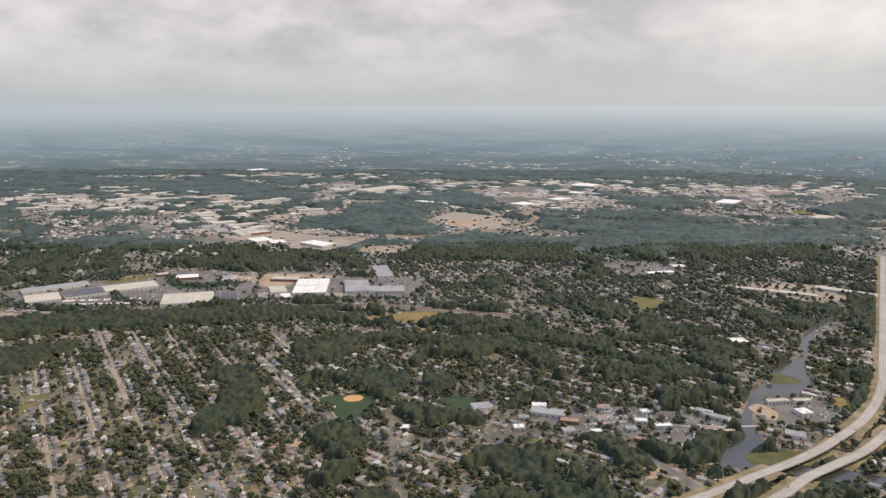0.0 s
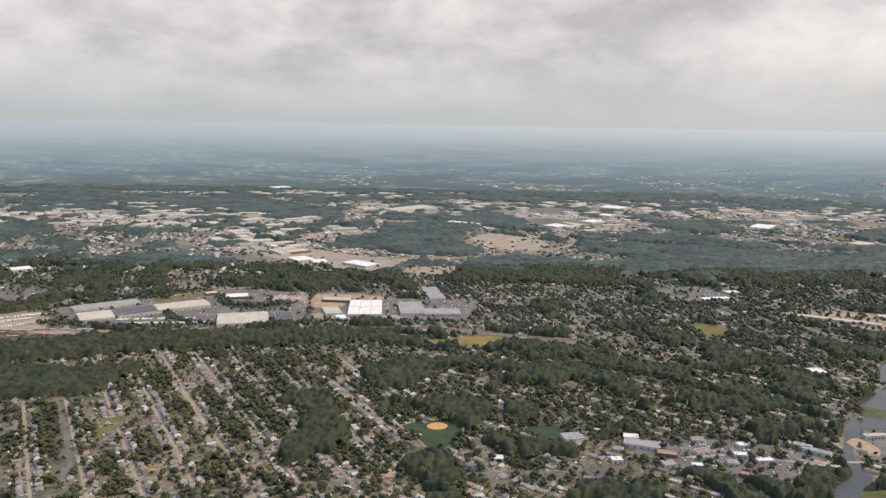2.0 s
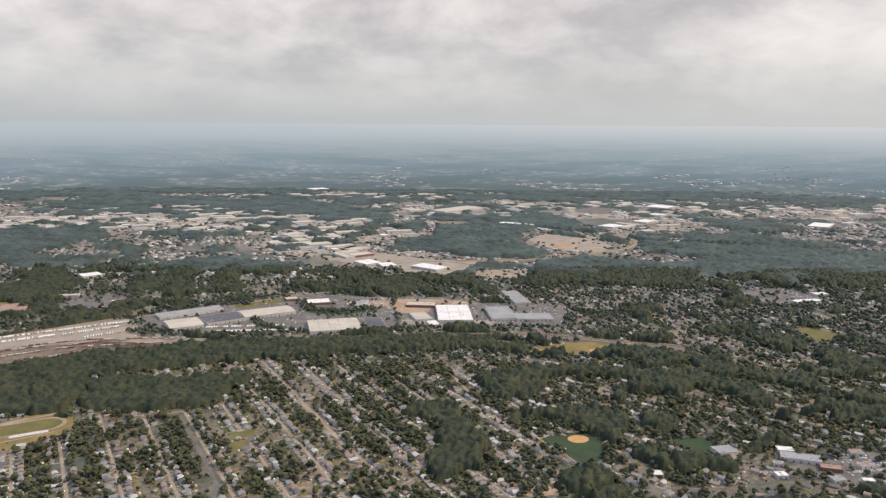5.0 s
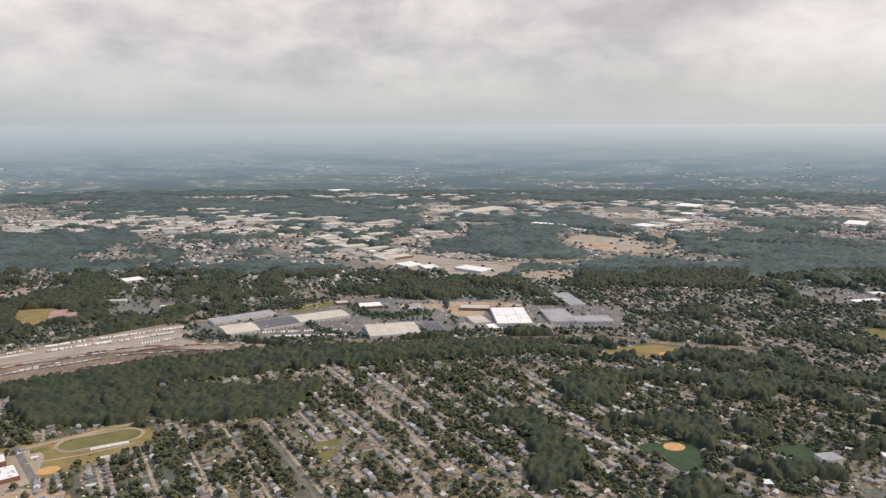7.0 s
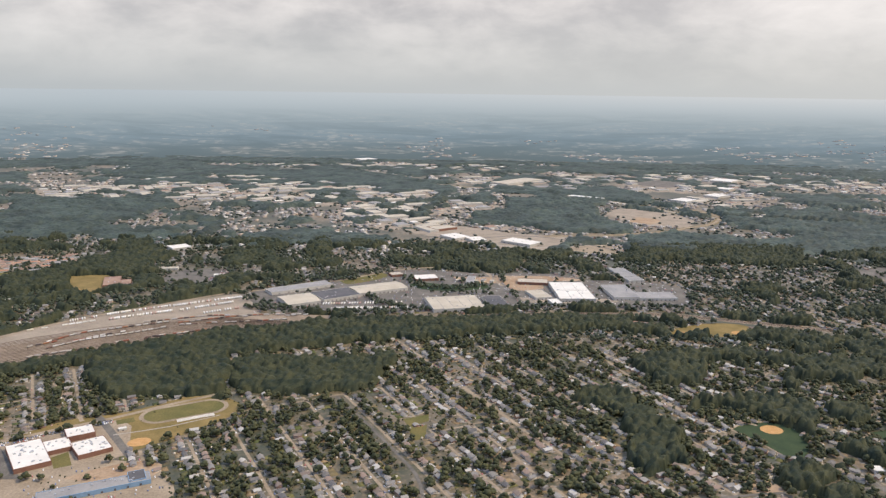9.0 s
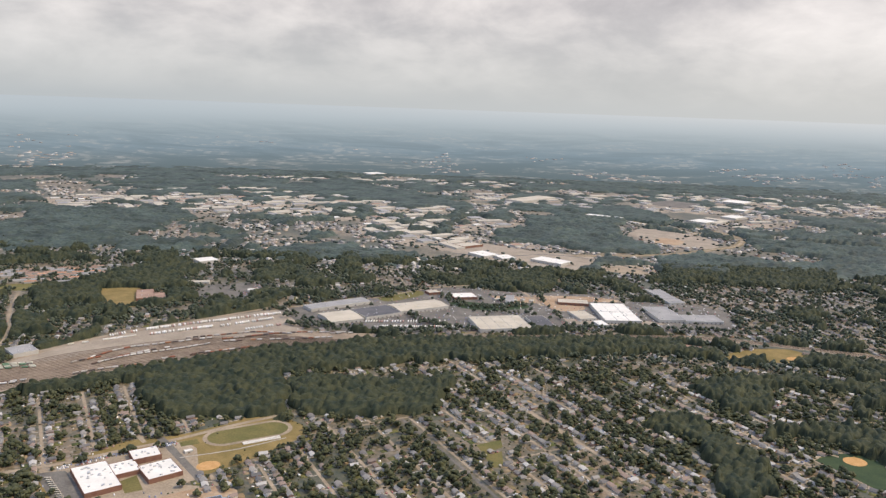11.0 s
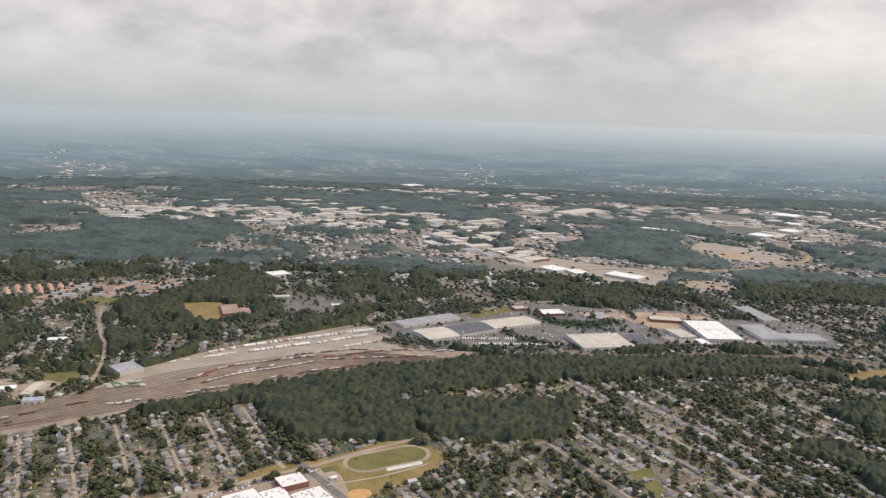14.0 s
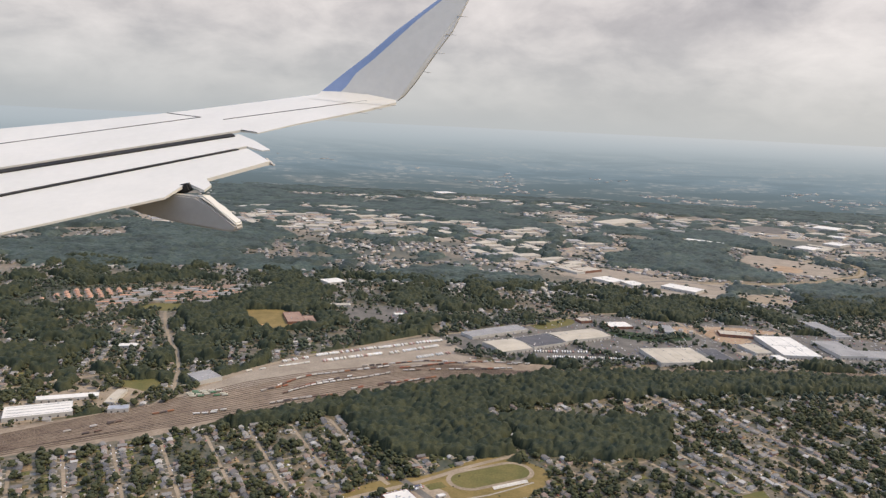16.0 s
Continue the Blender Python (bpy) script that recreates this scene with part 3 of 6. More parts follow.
def built_on(x, y, margin=1.5):
    hit = np.zeros(np.shape(x), bool)
    for cx, cy, w, d, deg in FOOTPRINTS:
        c, s = math.cos(radians(deg)), math.sin(radians(deg))
        a, b = (x - cx) * c + (y - cy) * s, (y - cy) * c - (x - cx) * s
        hit |= (np.abs(a) < w / 2 + margin) & (np.abs(b) < d / 2 + margin)
    return hit


def free(x, y, margin=0.0):
    ok = np.ones(np.shape(x), bool)
    for poly in TAKEN:
        ok &= ~inside(poly, x, y)
    for line, reach in LINES:
        ok &= ~near_line(line, reach + margin, x, y)
    return ok


def wooded(x, y):
    hit = np.zeros(np.shape(x), bool)
    jx, jy = x + 14 * (vnoise(x, y, 22) - 0.5), y + 14 * (vnoise(y, x, 22) - 0.5)
    for poly in WOODS:
        hit |= inside(poly, jx, jy)
    return hit


def in_reach(x, y):
    """The wedge of country that the flight passes, with a margin."""
    return (x > -960 - (y - 587) * 0.66) & (x < 350 + (y - 492) * 0.57) & (y > 440)


# ---- ground and distance ----
def far_rise(r):
    """Height of the far country at a distance from the middle of the flight."""
    s = max(0.0, (r - 2960) / 1940)
    return 238 * s ** 1.5 if s < 1 else 238 + 5 * (s - 1)


def build_ground():
    cx, cy = -300.0, 90.0
    radii = np.array([0, 60, 150, 300, 500, 800, 1200, 1700, 2300, 2800, 3150.0])
    ang = np.linspace(0, 2 * np.pi, 97)[:-1]
    bm = bmesh.new()
    rings = [[bm.verts.new((cx + r * math.cos(a), cy + r * math.sin(a), 0)) for a in ang] for r in radii[1:]]
    mid = bm.verts.new((cx, cy, 0))
    for i in range(96):
        j = (i + 1) % 96
        bm.faces.new((mid, rings[0][i], rings[0][j]))
        for r, s in zip(rings, rings[1:]):
            bm.faces.new((r[i], s[i], s[j], r[j]))
    tagged(part("ground", bm, LAND), "suburban land of lawns, scrub, bare soil and woods", "ground", kind="structure")
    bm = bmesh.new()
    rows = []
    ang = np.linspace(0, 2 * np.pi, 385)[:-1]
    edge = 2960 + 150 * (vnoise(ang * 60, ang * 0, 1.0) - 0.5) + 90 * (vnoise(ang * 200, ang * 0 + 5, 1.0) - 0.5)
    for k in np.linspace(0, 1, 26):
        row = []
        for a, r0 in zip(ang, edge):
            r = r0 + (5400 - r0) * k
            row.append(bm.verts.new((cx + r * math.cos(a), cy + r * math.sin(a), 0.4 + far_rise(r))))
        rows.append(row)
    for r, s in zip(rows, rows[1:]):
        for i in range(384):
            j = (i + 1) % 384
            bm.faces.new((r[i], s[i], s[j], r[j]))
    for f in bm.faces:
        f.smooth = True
    tagged(part("backdrop", bm, FAR_GLOW), "wooded country with blue-grey haze painted in, rising to the skyline", "distance", kind="structure")


build_ground()


# ---- ground cover, roads, water ----
patch("trailer_apron", [(-872, 790), (-867, 825), (-842, 850), (-826, 866), (-771, 928), (-700, 1000), (-640, 1047), (-622, 1030), (-596, 985), (-586, 950), (-670, 919), (-715, 898), (-774, 859), (-807, 826), (-850, 788)], 0.1, LOT_CONCRETE, "pale grey paved apron beside the tracks", "apron", False)
patch("dirt_court", [(-300, 1180), (-215, 1182), (-170, 1160), (-232, 1150), (-235, 1110), (-275, 1100)], 0.12, SOIL, "bare tan dirt court between warehouses", "bare soil")
patch("dock_court", [(-270, 1060), (-160, 1062), (-150, 1044), (-255, 1036)], 0.122, LOT_CONCRETE, "pale concrete loading court", "loading court")
patch("school_lot", [(-700, 594), (-668, 556), (-640, 540), (-604, 566), (-584, 594), (-602, 640), (-616, 652), (-655, 626), (-683, 604)], 0.115, STREET, "pale paved drives and lots round the school", "parking lot", False)
patch("gravel_yard", YARD_POLY, 0.034, YARD, "brown gravel ground of a railway yard", "rail yard", False)
patch("plant_yard", PLANT_YARD, 0.038, ASPHALT, "grey asphalt yard round the warehouses", "yard")
patch("plant_meadow", [(-520, 1129), (-493, 1162), (-462, 1179), (-458, 1152), (-501, 1111)], 0.11, GRASS, "olive green meadow behind the warehouse row", "meadow")
patch("plant_scrub", [(-420, 1118), (-398, 1128), (-352, 1118), (-318, 1132), (-312, 1104), (-360, 1086), (-400, 1092)], 0.105, DARK_GRASS, "dark rough grass between warehouses", "grass")
patch("pallet_yard", [(-361, 1167), (-296, 1167), (-289, 1138), (-340, 1134)], 0.115, SOIL, "bare tan storage yard between sheds", "bare soil")
patch("factory_yard", FACTORY_YARD, 0.042, LOT_CONCRETE, "pale concrete yard round the factories", "yard")
patch("east_lot", EAST_LOT, 0.046, STREET, "pale worn parking lot of a retail strip", "parking lot")
patch("ball_field", BALL_FIELD, 0.050, DARK_GRASS, "dark green mown outfield of a ball field", "ball field")
patch("green_field", GREEN_FIELD, 0.054, DARK_GRASS, "small dark green sports field between trees", "field")
patch("park_field", PARK_FIELD, 0.058, DRY_GRASS, "dry yellowish park field with two ball diamonds", "field")
patch("north_field", NORTH_FIELD, 0.062, DRY_GRASS, "dry yellow-green field beside a brown school", "field")
patch("north_lot", NORTH_LOT, 0.066, ASPHALT, "dark asphalt parking lot ringed by trees", "parking lot")
patch("school_ground", SCHOOL_GROUND, 0.070, DRY_GRASS, "dry grass of the school grounds", "field")
patch("low_ground", LOW_GROUND, 0.074, STREET, "sandy pale paved lot beside the school", "lot")
patch("shops_lot", SHOPS_LOT, 0.078, ASPHALT, "grey asphalt lots along a shopping road", "parking lot")
patch("compound_lot", COMPOUND, 0.082, ASPHALT, "worn grey paved compound on the river bank", "lot")
patch("reed_bed", [(316, 742), (330, 735), (340, 722), (335, 712), (322, 708), (308, 712), (303, 720)], 0.092, MARSH, "dull green reed bed in the river bend", "reeds")
patch("marsh_low", MARSH_LOW, 0.10, MARSH, "yellow-green marsh grass beside the river", "marsh")
patch("marsh_east", MARSH_EAST, 0.086, MARSH, "dull green marsh along the river bend", "marsh")
patch("plaza_lot", PLAZA, 0.090, ASPHALT, "grey shopping plaza lot", "parking lot")
patch("strip_lot", STRIP_EAST, 0.094, STREET, "pale lot round long industrial sheds", "lot")
patch("east_green", EAST_GREEN, 0.098, GRASS, "open green meadow between houses", "meadow")
patch("tan_site", TAN_SITE, 0.102, LOT_CONCRETE, "cleared tan building site by the highway", "building site")
patch("tan_soil", [(-10, 1690), (25, 1746), (63, 1714), (36, 1665)], 0.12, SOIL, "bare orange-tan soil of a building site", "bare soil")
patch("far_lot", FAR_PARK, 0.106, ASPHALT, "grey far-off industrial lot", "lot")
patch("west_lot", WEST_LOT, 0.110, STREET, "pale lot round white industrial sheds", "lot")
patch("east_meadow", [(608, 1198), (666, 1207), (645, 1159), (600, 1147)], 0.06, GRASS, "open green meadow by the highway", "meadow")
patch("far_meadow", [(820, 1900), (960, 1960), (1010, 1880), (880, 1830)], 0.06, GRASS, "far open green meadow", "meadow")
for mx, my, rx, ry, turn, nm in ((-88.5, 668, 9.2, 8.2, 0.3, "infield"), (-29.5, 927.5, 8, 7, 0.3, "infield"), (-95, 921, 7, 6, 0.3, "infield"), (-584, 612.5, 8.6, 7.4, 0.5, "infield"), (-859, 1047, 8, 7.5, 0.3, "infield")):
    bm = bmesh.new()
    bmesh.ops.create_circle(bm, cap_ends=True, segments=28, radius=1.0, matrix=pose(mx, my, 0.14, 0, 0, math.degrees(turn)) @ Matrix.Diagonal((rx, ry, 1, 1)))
    tagged(part(nm, bm, CLAY), "round orange clay infield of a ball diamond", "infield", "ball diamonds", "structure")
bm = ribbon(bmesh.new(), spline([(-121, 668), (-104, 681), (-80, 684)], 5), 2.2, 0.1)
tagged(part("field_path", bm, STREET), "pale path along the ball field", "path", kind="structure")
bm = ribbon(bmesh.new(), spline([(-122, 667), (-107, 643), (-94, 617)], 5), 1.6, 0.1)
tagged(part("field_fence_path", bm, STREET), "pale path along the ball field edge", "path", kind="structure")


def road(name, points, width, mat, label, z=0.1, verge=None):
    line = spline(points, 14)
    if verge:
        tagged(part(name + "_verge", ribbon(bmesh.new(), line, verge, z - 0.02), TAN_ROAD), "sandy mown verge beside a road", "verge", kind="structure")
    return tagged(part(name, ribbon(bmesh.new(), line, width, z), mat), label, "road", kind="structure")


road("road_main", MAIN_ROAD, 6.5, ASPHALT, "grey asphalt main road with turning lanes", 0.13)
road("road_cross", CROSS_ROAD, 2.9, ASPHALT, "worn pale cross road", 0.124)
road("road_field", V_ROAD, 2.4, ASPHALT, "worn pale road beside the ball field", 0.118)
road("road_yard", YARD_ROAD, 5.0, STREET, "worn pale road along the rail yard", 0.12)
road("road_north", NORTH_ROAD, 3.6, STREET, "worn pale road running into the trees", 0.12)
road("road_school", SCHOOL_ROAD, 4.5, STREET, "pale road in front of the school", 0.12)
road("highway_far", FAR_HWY, 9.0, CONCRETE, "far pale concrete highway", 0.12, 26)
road("ramp_far", FAR_RAMP, 7.0, STREET, "far curved highway ramp", 0.12, 16)
road("road_diagonal", [(-195, 822), (-177, 770), (-150, 700), (-120, 667)], 3.2, STREET, "worn pale diagonal street", 0.112)
road("road_west", WEST_ROAD, 3.6, STREET, "worn pale road past sheds and a meadow", 0.125)
road("road_high", HIGH_ROAD, 3.4, STREET, "worn grey road below the apartments", 0.12)
road("road_ramp", [(110, 478), (127, 488), (143, 498), (155, 509), (161, 520)], 4.0, CONCRETE, "pale curved slip road joining the main road", 0.135, 9)
road("road_lane", LANE_A, 2.8, ASPHALT, "worn grey street winding between gardens", 0.115)
road("road_lane", LANE_B, 3.4, STREET, "bright sandy street between houses", 0.115)
road("road_lane", LANE_C, 2.6, STREET, "worn pale street between houses", 0.115)
road("school_drive", [(-637, 656), (-630, 648), (-613, 628), (-590, 600), (-580, 588)], 6.0, ASPHALT, "grey parking drive beside the school", 0.128)
road("track_path", [(-609, 623), (-603, 626), (-572, 641), (-539, 666)], 1.5, CONCRETE, "pale concrete path along the track", 0.13)
patch("long_garden", GARDEN_A, 0.06, GRASS, "bright green mown back garden", "lawn", False)
patch("long_garden", GARDEN_B, 0.06, GRASS, "bright green mown back garden", "lawn", False)
road("road_lane", [(-124, 560), (-115, 530), (-104, 497), (-90, 450)], 2.4, STREET, "narrow worn pale residential lane", 0.115)
road("road_lane", [(-85, 562), (-81, 522), (-77, 488), (-72, 450)], 2.4, STREET, "narrow worn pale residential lane", 0.115)
road("road_slope", [(-711, 725), (-688, 697), (-672, 679), (-661, 665), (-645, 646)], 3.4, STREET, "worn pale street climbing from the school road", 0.115)
road("road_far", [(-122, 3090), (-127, 2900), (-150, 2700), (-260, 2480)], 10.0, CONCRETE, "far straight pale road", 0.12)
road("road_mid", [(-430, 1210), (-480, 1330), (-420, 1420), (-330, 1420), (-210, 1395), (-60, 1460), (60, 1560)], 5.0, CONCRETE, "pale service road past the factories", 0.13)
road("road_east", [(110, 612), (159, 620), (185, 613), (209, 607), (236, 609), (265, 611), (300, 616)], 3.6, CONCRETE, "pale road bridging the river to a compound", 0.2)
road("road_factory", [(-420, 1480), (-330, 1470), (-250, 1500), (-180, 1480), (-100, 1400), (-60, 1340)], 5.0, ASPHALT, "grey service road between far factories", 0.14)
road("road_plaza", [(150, 1330), (260, 1215), (360, 1160), (480, 1180), (640, 1230)], 4.5, STREET, "worn pale road past a plaza", 0.12)

for points, wide in ((RIVER, 9.0), (RIVER_NECK, 9.5), (RIVER_EAST, 20.0)):
    river_line = spline(points, 6)
    n = len(river_line)
    river_width = wide * (1 + 0.22 * np.sin(np.linspace(0, 9.0, n)))
    tagged(part("river", ribbon(bmesh.new(), river_line, river_width, 0.078), WATER), "still grey-brown tidal river with reed banks", "river", kind="structure")
patch("river_basin", BASIN, 0.072, WATER, "wide brown-grey basin of the tidal river", "river")
patch("river_reach", REACH, 0.068, WATER, "broad grey-brown bend of the tidal river", "river")
patch("bank_field", BANK_FIELD, 0.07, DRY_GRASS, "small mown yellow-green field beside the compound", "field")
patch("side_meadow", SIDE_MEADOW, 0.07, GRASS, "green meadow between the rail yard and houses", "meadow")
patch("high_field", HIGH_FIELD, 0.07, GRASS, "open green field below the apartments", "field")
patch("school_court", [(-637, 583), (-629, 593), (-616, 573), (-626, 567)], 0.13, GRASS, "mown lawn court between school blocks", "lawn", False)
patch("bus_lane", [(-700, 589), (-681, 595), (-640, 551), (-665, 549)], 0.125, ASPHALT, "worn brown-grey asphalt bus lane of the school", "bus lane", False)
patch("sand_lot", [(-613, 554), (-597, 568), (-583, 577), (-561, 584), (-550, 570), (-567, 546)], 0.105, SOIL, "bare pale sandy lot beside the school", "bare soil")
patch("dirt_yard", [(262, 650), (275, 660), (284, 640), (275, 622), (266, 630)], 0.1, SOIL, "bare orange dirt yard on the river bank", "bare soil")
patch("dirt_bank", [(200, 592), (215, 606), (240, 604), (234, 592), (215, 585)], 0.1, SOIL, "bare tan yard above the river basin", "bare soil")
patch("dirt_corner", [(138, 533), (156, 540), (154, 524), (142, 517)], 0.1, SOIL, "bare orange-brown lot beside the main road", "bare soil")
patch("dirt_turn", [(-143, 578), (-126, 583), (-115, 570), (-130, 561), (-141, 566)], 0.1, SOIL, "bare sandy turnout beside the cross road", "bare soil")


def highway(name, points, width, rise_from, rise_to, label):
    line = spline(points, 8)
    along = np.concatenate([[0], np.cumsum(np.linalg.norm(np.diff(line, axis=0), axis=1))])
    mid = [int(np.argmin(np.hypot(line[:, 0] - x, line[:, 1] - y))) for x, y in (rise_from, rise_to)]
    a, b = along[mid[0]], along[mid[1]]
    s = np.clip((along - a + 120) / 120, 0, 1) * np.clip((b + 120 - along) / 120, 0, 1)
    h = 0.2 + 3.4 * s * s * (3 - 2 * s)
    root = empty(name, Matrix.Identity(4), label, "highway", "highway carriageways", "structure")
    part("embankment", ribbon(bmesh.new(), line, width * 2.4, 0, 0.0, 0, np.where((along > a - 4) & (along < b + 4), 0.02, h - 0.15)), TAN_ROAD, root, "sandy grass verge")
    part("deck", ribbon(bmesh.new(), line, width, 0, 0.55, 0, h), CONCRETE, root)
    for side, nm in ((width / 2 - 0.12, "barrier"), (-width / 2 + 0.12, "barrier")):
        part(nm, ribbon(bmesh.new(), line, 0.2, 0, 0.42, side, h + 0.4), CONCRETE, root)
    for side in (-width / 6, width / 6):
        part("lane_line", ribbon(bmesh.new(), line, 0.1, 0, 0.0, side, h + 0.012), WHITE_ROOF, root)
    nrm = normals(line)
    for i in range(mid[0], mid[1], 2):
        bm = bmesh.new()
        for o in (-width * 0.32, width * 0.32):
            x, y = line[i] + nrm[i] * o
            tube(bm, (x, y, -0.3), (x, y, h[i] - 0.5), 0.32, 0.32, 8)
        part("pier", bm, CONCRETE, root)
    return line, h


line_a, h_a = highway("highway_north", HWY_A, 8.4, (318, 592), (240, 532), "pale concrete highway carriageway with a river bridge")
line_b, h_b = highway("highway_south", HWY_B, 8.4, (345, 584), (254, 515), "pale concrete highway carriageway with a river bridge")


# ---- vehicles ----
def car_thing(m):
    root = empty("car", m, "small parked or passing car on the highway", "car", "cars on the highway")
    bm = bmesh.new()
    box(bm, 0, 0, 0.36, 1.9, 0.76, 0.32, 0.06)
    part("body", bm, CAR_PAINT, root)
    bm = bmesh.new()
    box(bm, -0.08, 0, 0.62, 0.95, 0.66, 0.26, 0.08)
    part("cabin", bm, GLASS_DARK, root, "dark glazed cabin")
    for x in (-0.6, 0.6):
        for y in (-0.36, 0.36):
            part("wheel", tube(bmesh.new(), (x, y - 0.06, 0.16), (x, y + 0.06, 0.16), 0.16, 0.16, 10), RUBBER, root)
    return root


first_car = None
rng = np.random.default_rng(11)
for line, h in ((line_a, h_a), (line_b, h_b)):
    nrm = normals(line)
    for i in np.arange(6, len(line) - 4, 9):
        d = line[i + 1] - line[i]
        o = rng.choice([-2.6, 0.0, 2.6])
        m = pose(line[i][0] + nrm[i][0] * o, line[i][1] + nrm[i][1] * o, h[i] + 0.01, 0, 0, math.degrees(math.atan2(d[1], d[0])))
        if first_car is None:
            first_car = car_thing(m)
        else:
            copy_thing(first_car, m)


def trailer_thing(m, length=6.4):
    root = empty("semi_trailer", m, "white box semi-trailer parked in the yard", "trailer", "trailers in the rail yard")
    part("box_body", boxed(0, 0, 1.02, length, 1.25, 1.3, 0.03), TRAILER, root)
    part("chassis", boxed(0, 0, 0.36, length * 0.9, 0.5, 0.12), RUBBER, root)
    bm = bmesh.new()
    for x in (-length * 0.36, -length * 0.24):
        tube(bm, (x, -0.5, 0.2), (x, 0.5, 0.2), 0.2, 0.2, 10)
    part("axles", bm, RUBBER, root)
    return root


first_trailer = None


def trailer_row(a, b, gap, turn):
    global first_trailer
    a, b = np.array(a, float), np.array(b, float)
    n = int(np.linalg.norm(b - a) / gap)
    ang = math.degrees(math.atan2(*(b - a)[::-1])) + turn
    for i in range(n):
        if rng.random() < 0.14:
            continue
        x, y = a + (b - a) * (i + 0.5) / n
        m = pose(x, y, 0.07, 0, 0, ang + rng.normal(0, 1))
        if first_trailer is None:
            first_trailer = trailer_thing(m)
        else:
            copy_thing(first_trailer, m)


trailer_row((-763, 938), (-703, 981), 1.7, 78)
trailer_row((-752, 920), (-693, 961), 1.7, 78)
trailer_row((-700, 981), (-640, 1024), 2.0, 78)
trailer_row((-685, 963), (-630, 1007), 2.6, 78)
trailer_row((-653, 953), (-617, 980), 3.2, 78)
trailer_row((-821, 871), (-764, 913), 6.9, 4)
trailer_row((-793, 909), (-770, 930), 2.4, 78)
trailer_row((-649, 1015), (-627, 1031), 2.2, 78)
trailer_row((-500, 988), (-400, 1000), 2.7, 80)
trailer_row((-520, 1006), (-420, 1022), 3.2, 80)


def wagon_thing(m, kind):
    label = ("weathered box wagon standing on a yard track", "weathered tank wagon standing on a yard track", "pale grey hopper wagon standing on a yard track", "green and cream railway coach stabled beside the yard")[kind]
    root = empty("freight_wagon", m, label, "railway wagon", "wagons in the rail yard")
    mat = (WAGON, WAGON, WAGON_PALE, WAGON_GREEN)[kind]
    bm = bmesh.new()
    if kind == 1:
        tube(bm, (-2.6, 0, 1.05), (2.6, 0, 1.05), 0.62, 0.62, 12)
        tube(bm, (0, 0, 1.6), (0, 0, 1.8), 0.2, 0.2, 8)
    elif kind == 2:
        box(bm, 0, 0, 1.25, 5.5, 1.25, 0.95, 0.06)
        for x in (-1.7, 0, 1.7):
            box(bm, x, 0, 0.62, 1.2, 0.7, 0.36, 0.1)
            box(bm, x, 0, 1.75, 0.9, 0.5, 0.08)
    else:
        box(bm, 0, 0, 1.1, 5.6, 1.2, 1.25, 0.04)
        box(bm, 0, 0, 1.75, 5.4, 0.7, 0.06)
    part("body", bm, mat, root)
    part("underframe", boxed(0, 0, 0.42, 5.9, 0.9, 0.14), RUBBER, root)
    for x in (-2.0, 2.0):
        bm = bmesh.new()
        for dx in (-0.35, 0.35):
            tube(bm, (x + dx, -0.4, 0.2), (x + dx, 0.4, 0.2), 0.2, 0.2, 10)
        part("bogie", bm, RUBBER, root)
    return root


wagon_kinds = {}


def train(points, gaps=0.1, kinds=(0, 0, 0, 1)):
    """A cut of wagons along a track, coupled end to end."""
    line = spline(points, 6.4)
    for p, q in zip(line, line[1:]):
        if rng.random() < gaps:
            continue
        m = pose(*(p + q) / 2, 0.3, 0, 0, math.degrees(math.atan2(*(q - p)[::-1])))
        kind = kinds[int(rng.integers(len(kinds)))]
        if kind not in wagon_kinds:
            wagon_kinds[kind] = wagon_thing(m, kind)
        else:
            copy_thing(wagon_kinds[kind], m)


train([(-778, 833), (-758, 866), (-728, 886), (-679, 916)], 0.03, (0, 0, 2))
train([(-768, 814), (-742, 845), (-702, 873), (-675, 895)], 0.03, (2, 2, 2, 1))
train([(-761, 828), (-739, 854), (-712, 877)], 0.1, (2, 0))
train([(-773, 786), (-749, 804), (-715, 822)], 0.05)
train([(-708, 910), (-674, 927), (-638, 944), (-595, 943)], 0.06)
train([(-671, 902), (-636, 913), (-594, 923), (-540, 938)], 0.2, (0, 1, 2))
train([(-707, 838), (-677, 861), (-640, 882)], 0.2)
train([(-830, 749), (-810, 757)], 0.0, (2,))
train([(-824, 754), (-804, 765)], 0.0, (2, 0))
train([(-863, 743), (-848, 755)], 0.0)
train([(-900, 692), (-886, 704)], 0.0, (1,))
train([(-668, 912), (-599, 947), (-535, 957)], 0.12)
train([(-790, 816), (-768, 838)], 0.15)
train([(-683, 853), (-627, 891)], 0.35)
train([(-920, 690), (-880, 725)], 0.5)
train([(-560, 948), (-500, 962), (-440, 968)], 0.5, (0, 2))
for k in range(4):
    train([(-858 + 3.0 * k, 800 - 3.4 * k), (-824 + 3.0 * k, 811 - 3.4 * k)], 0.08, (3,))


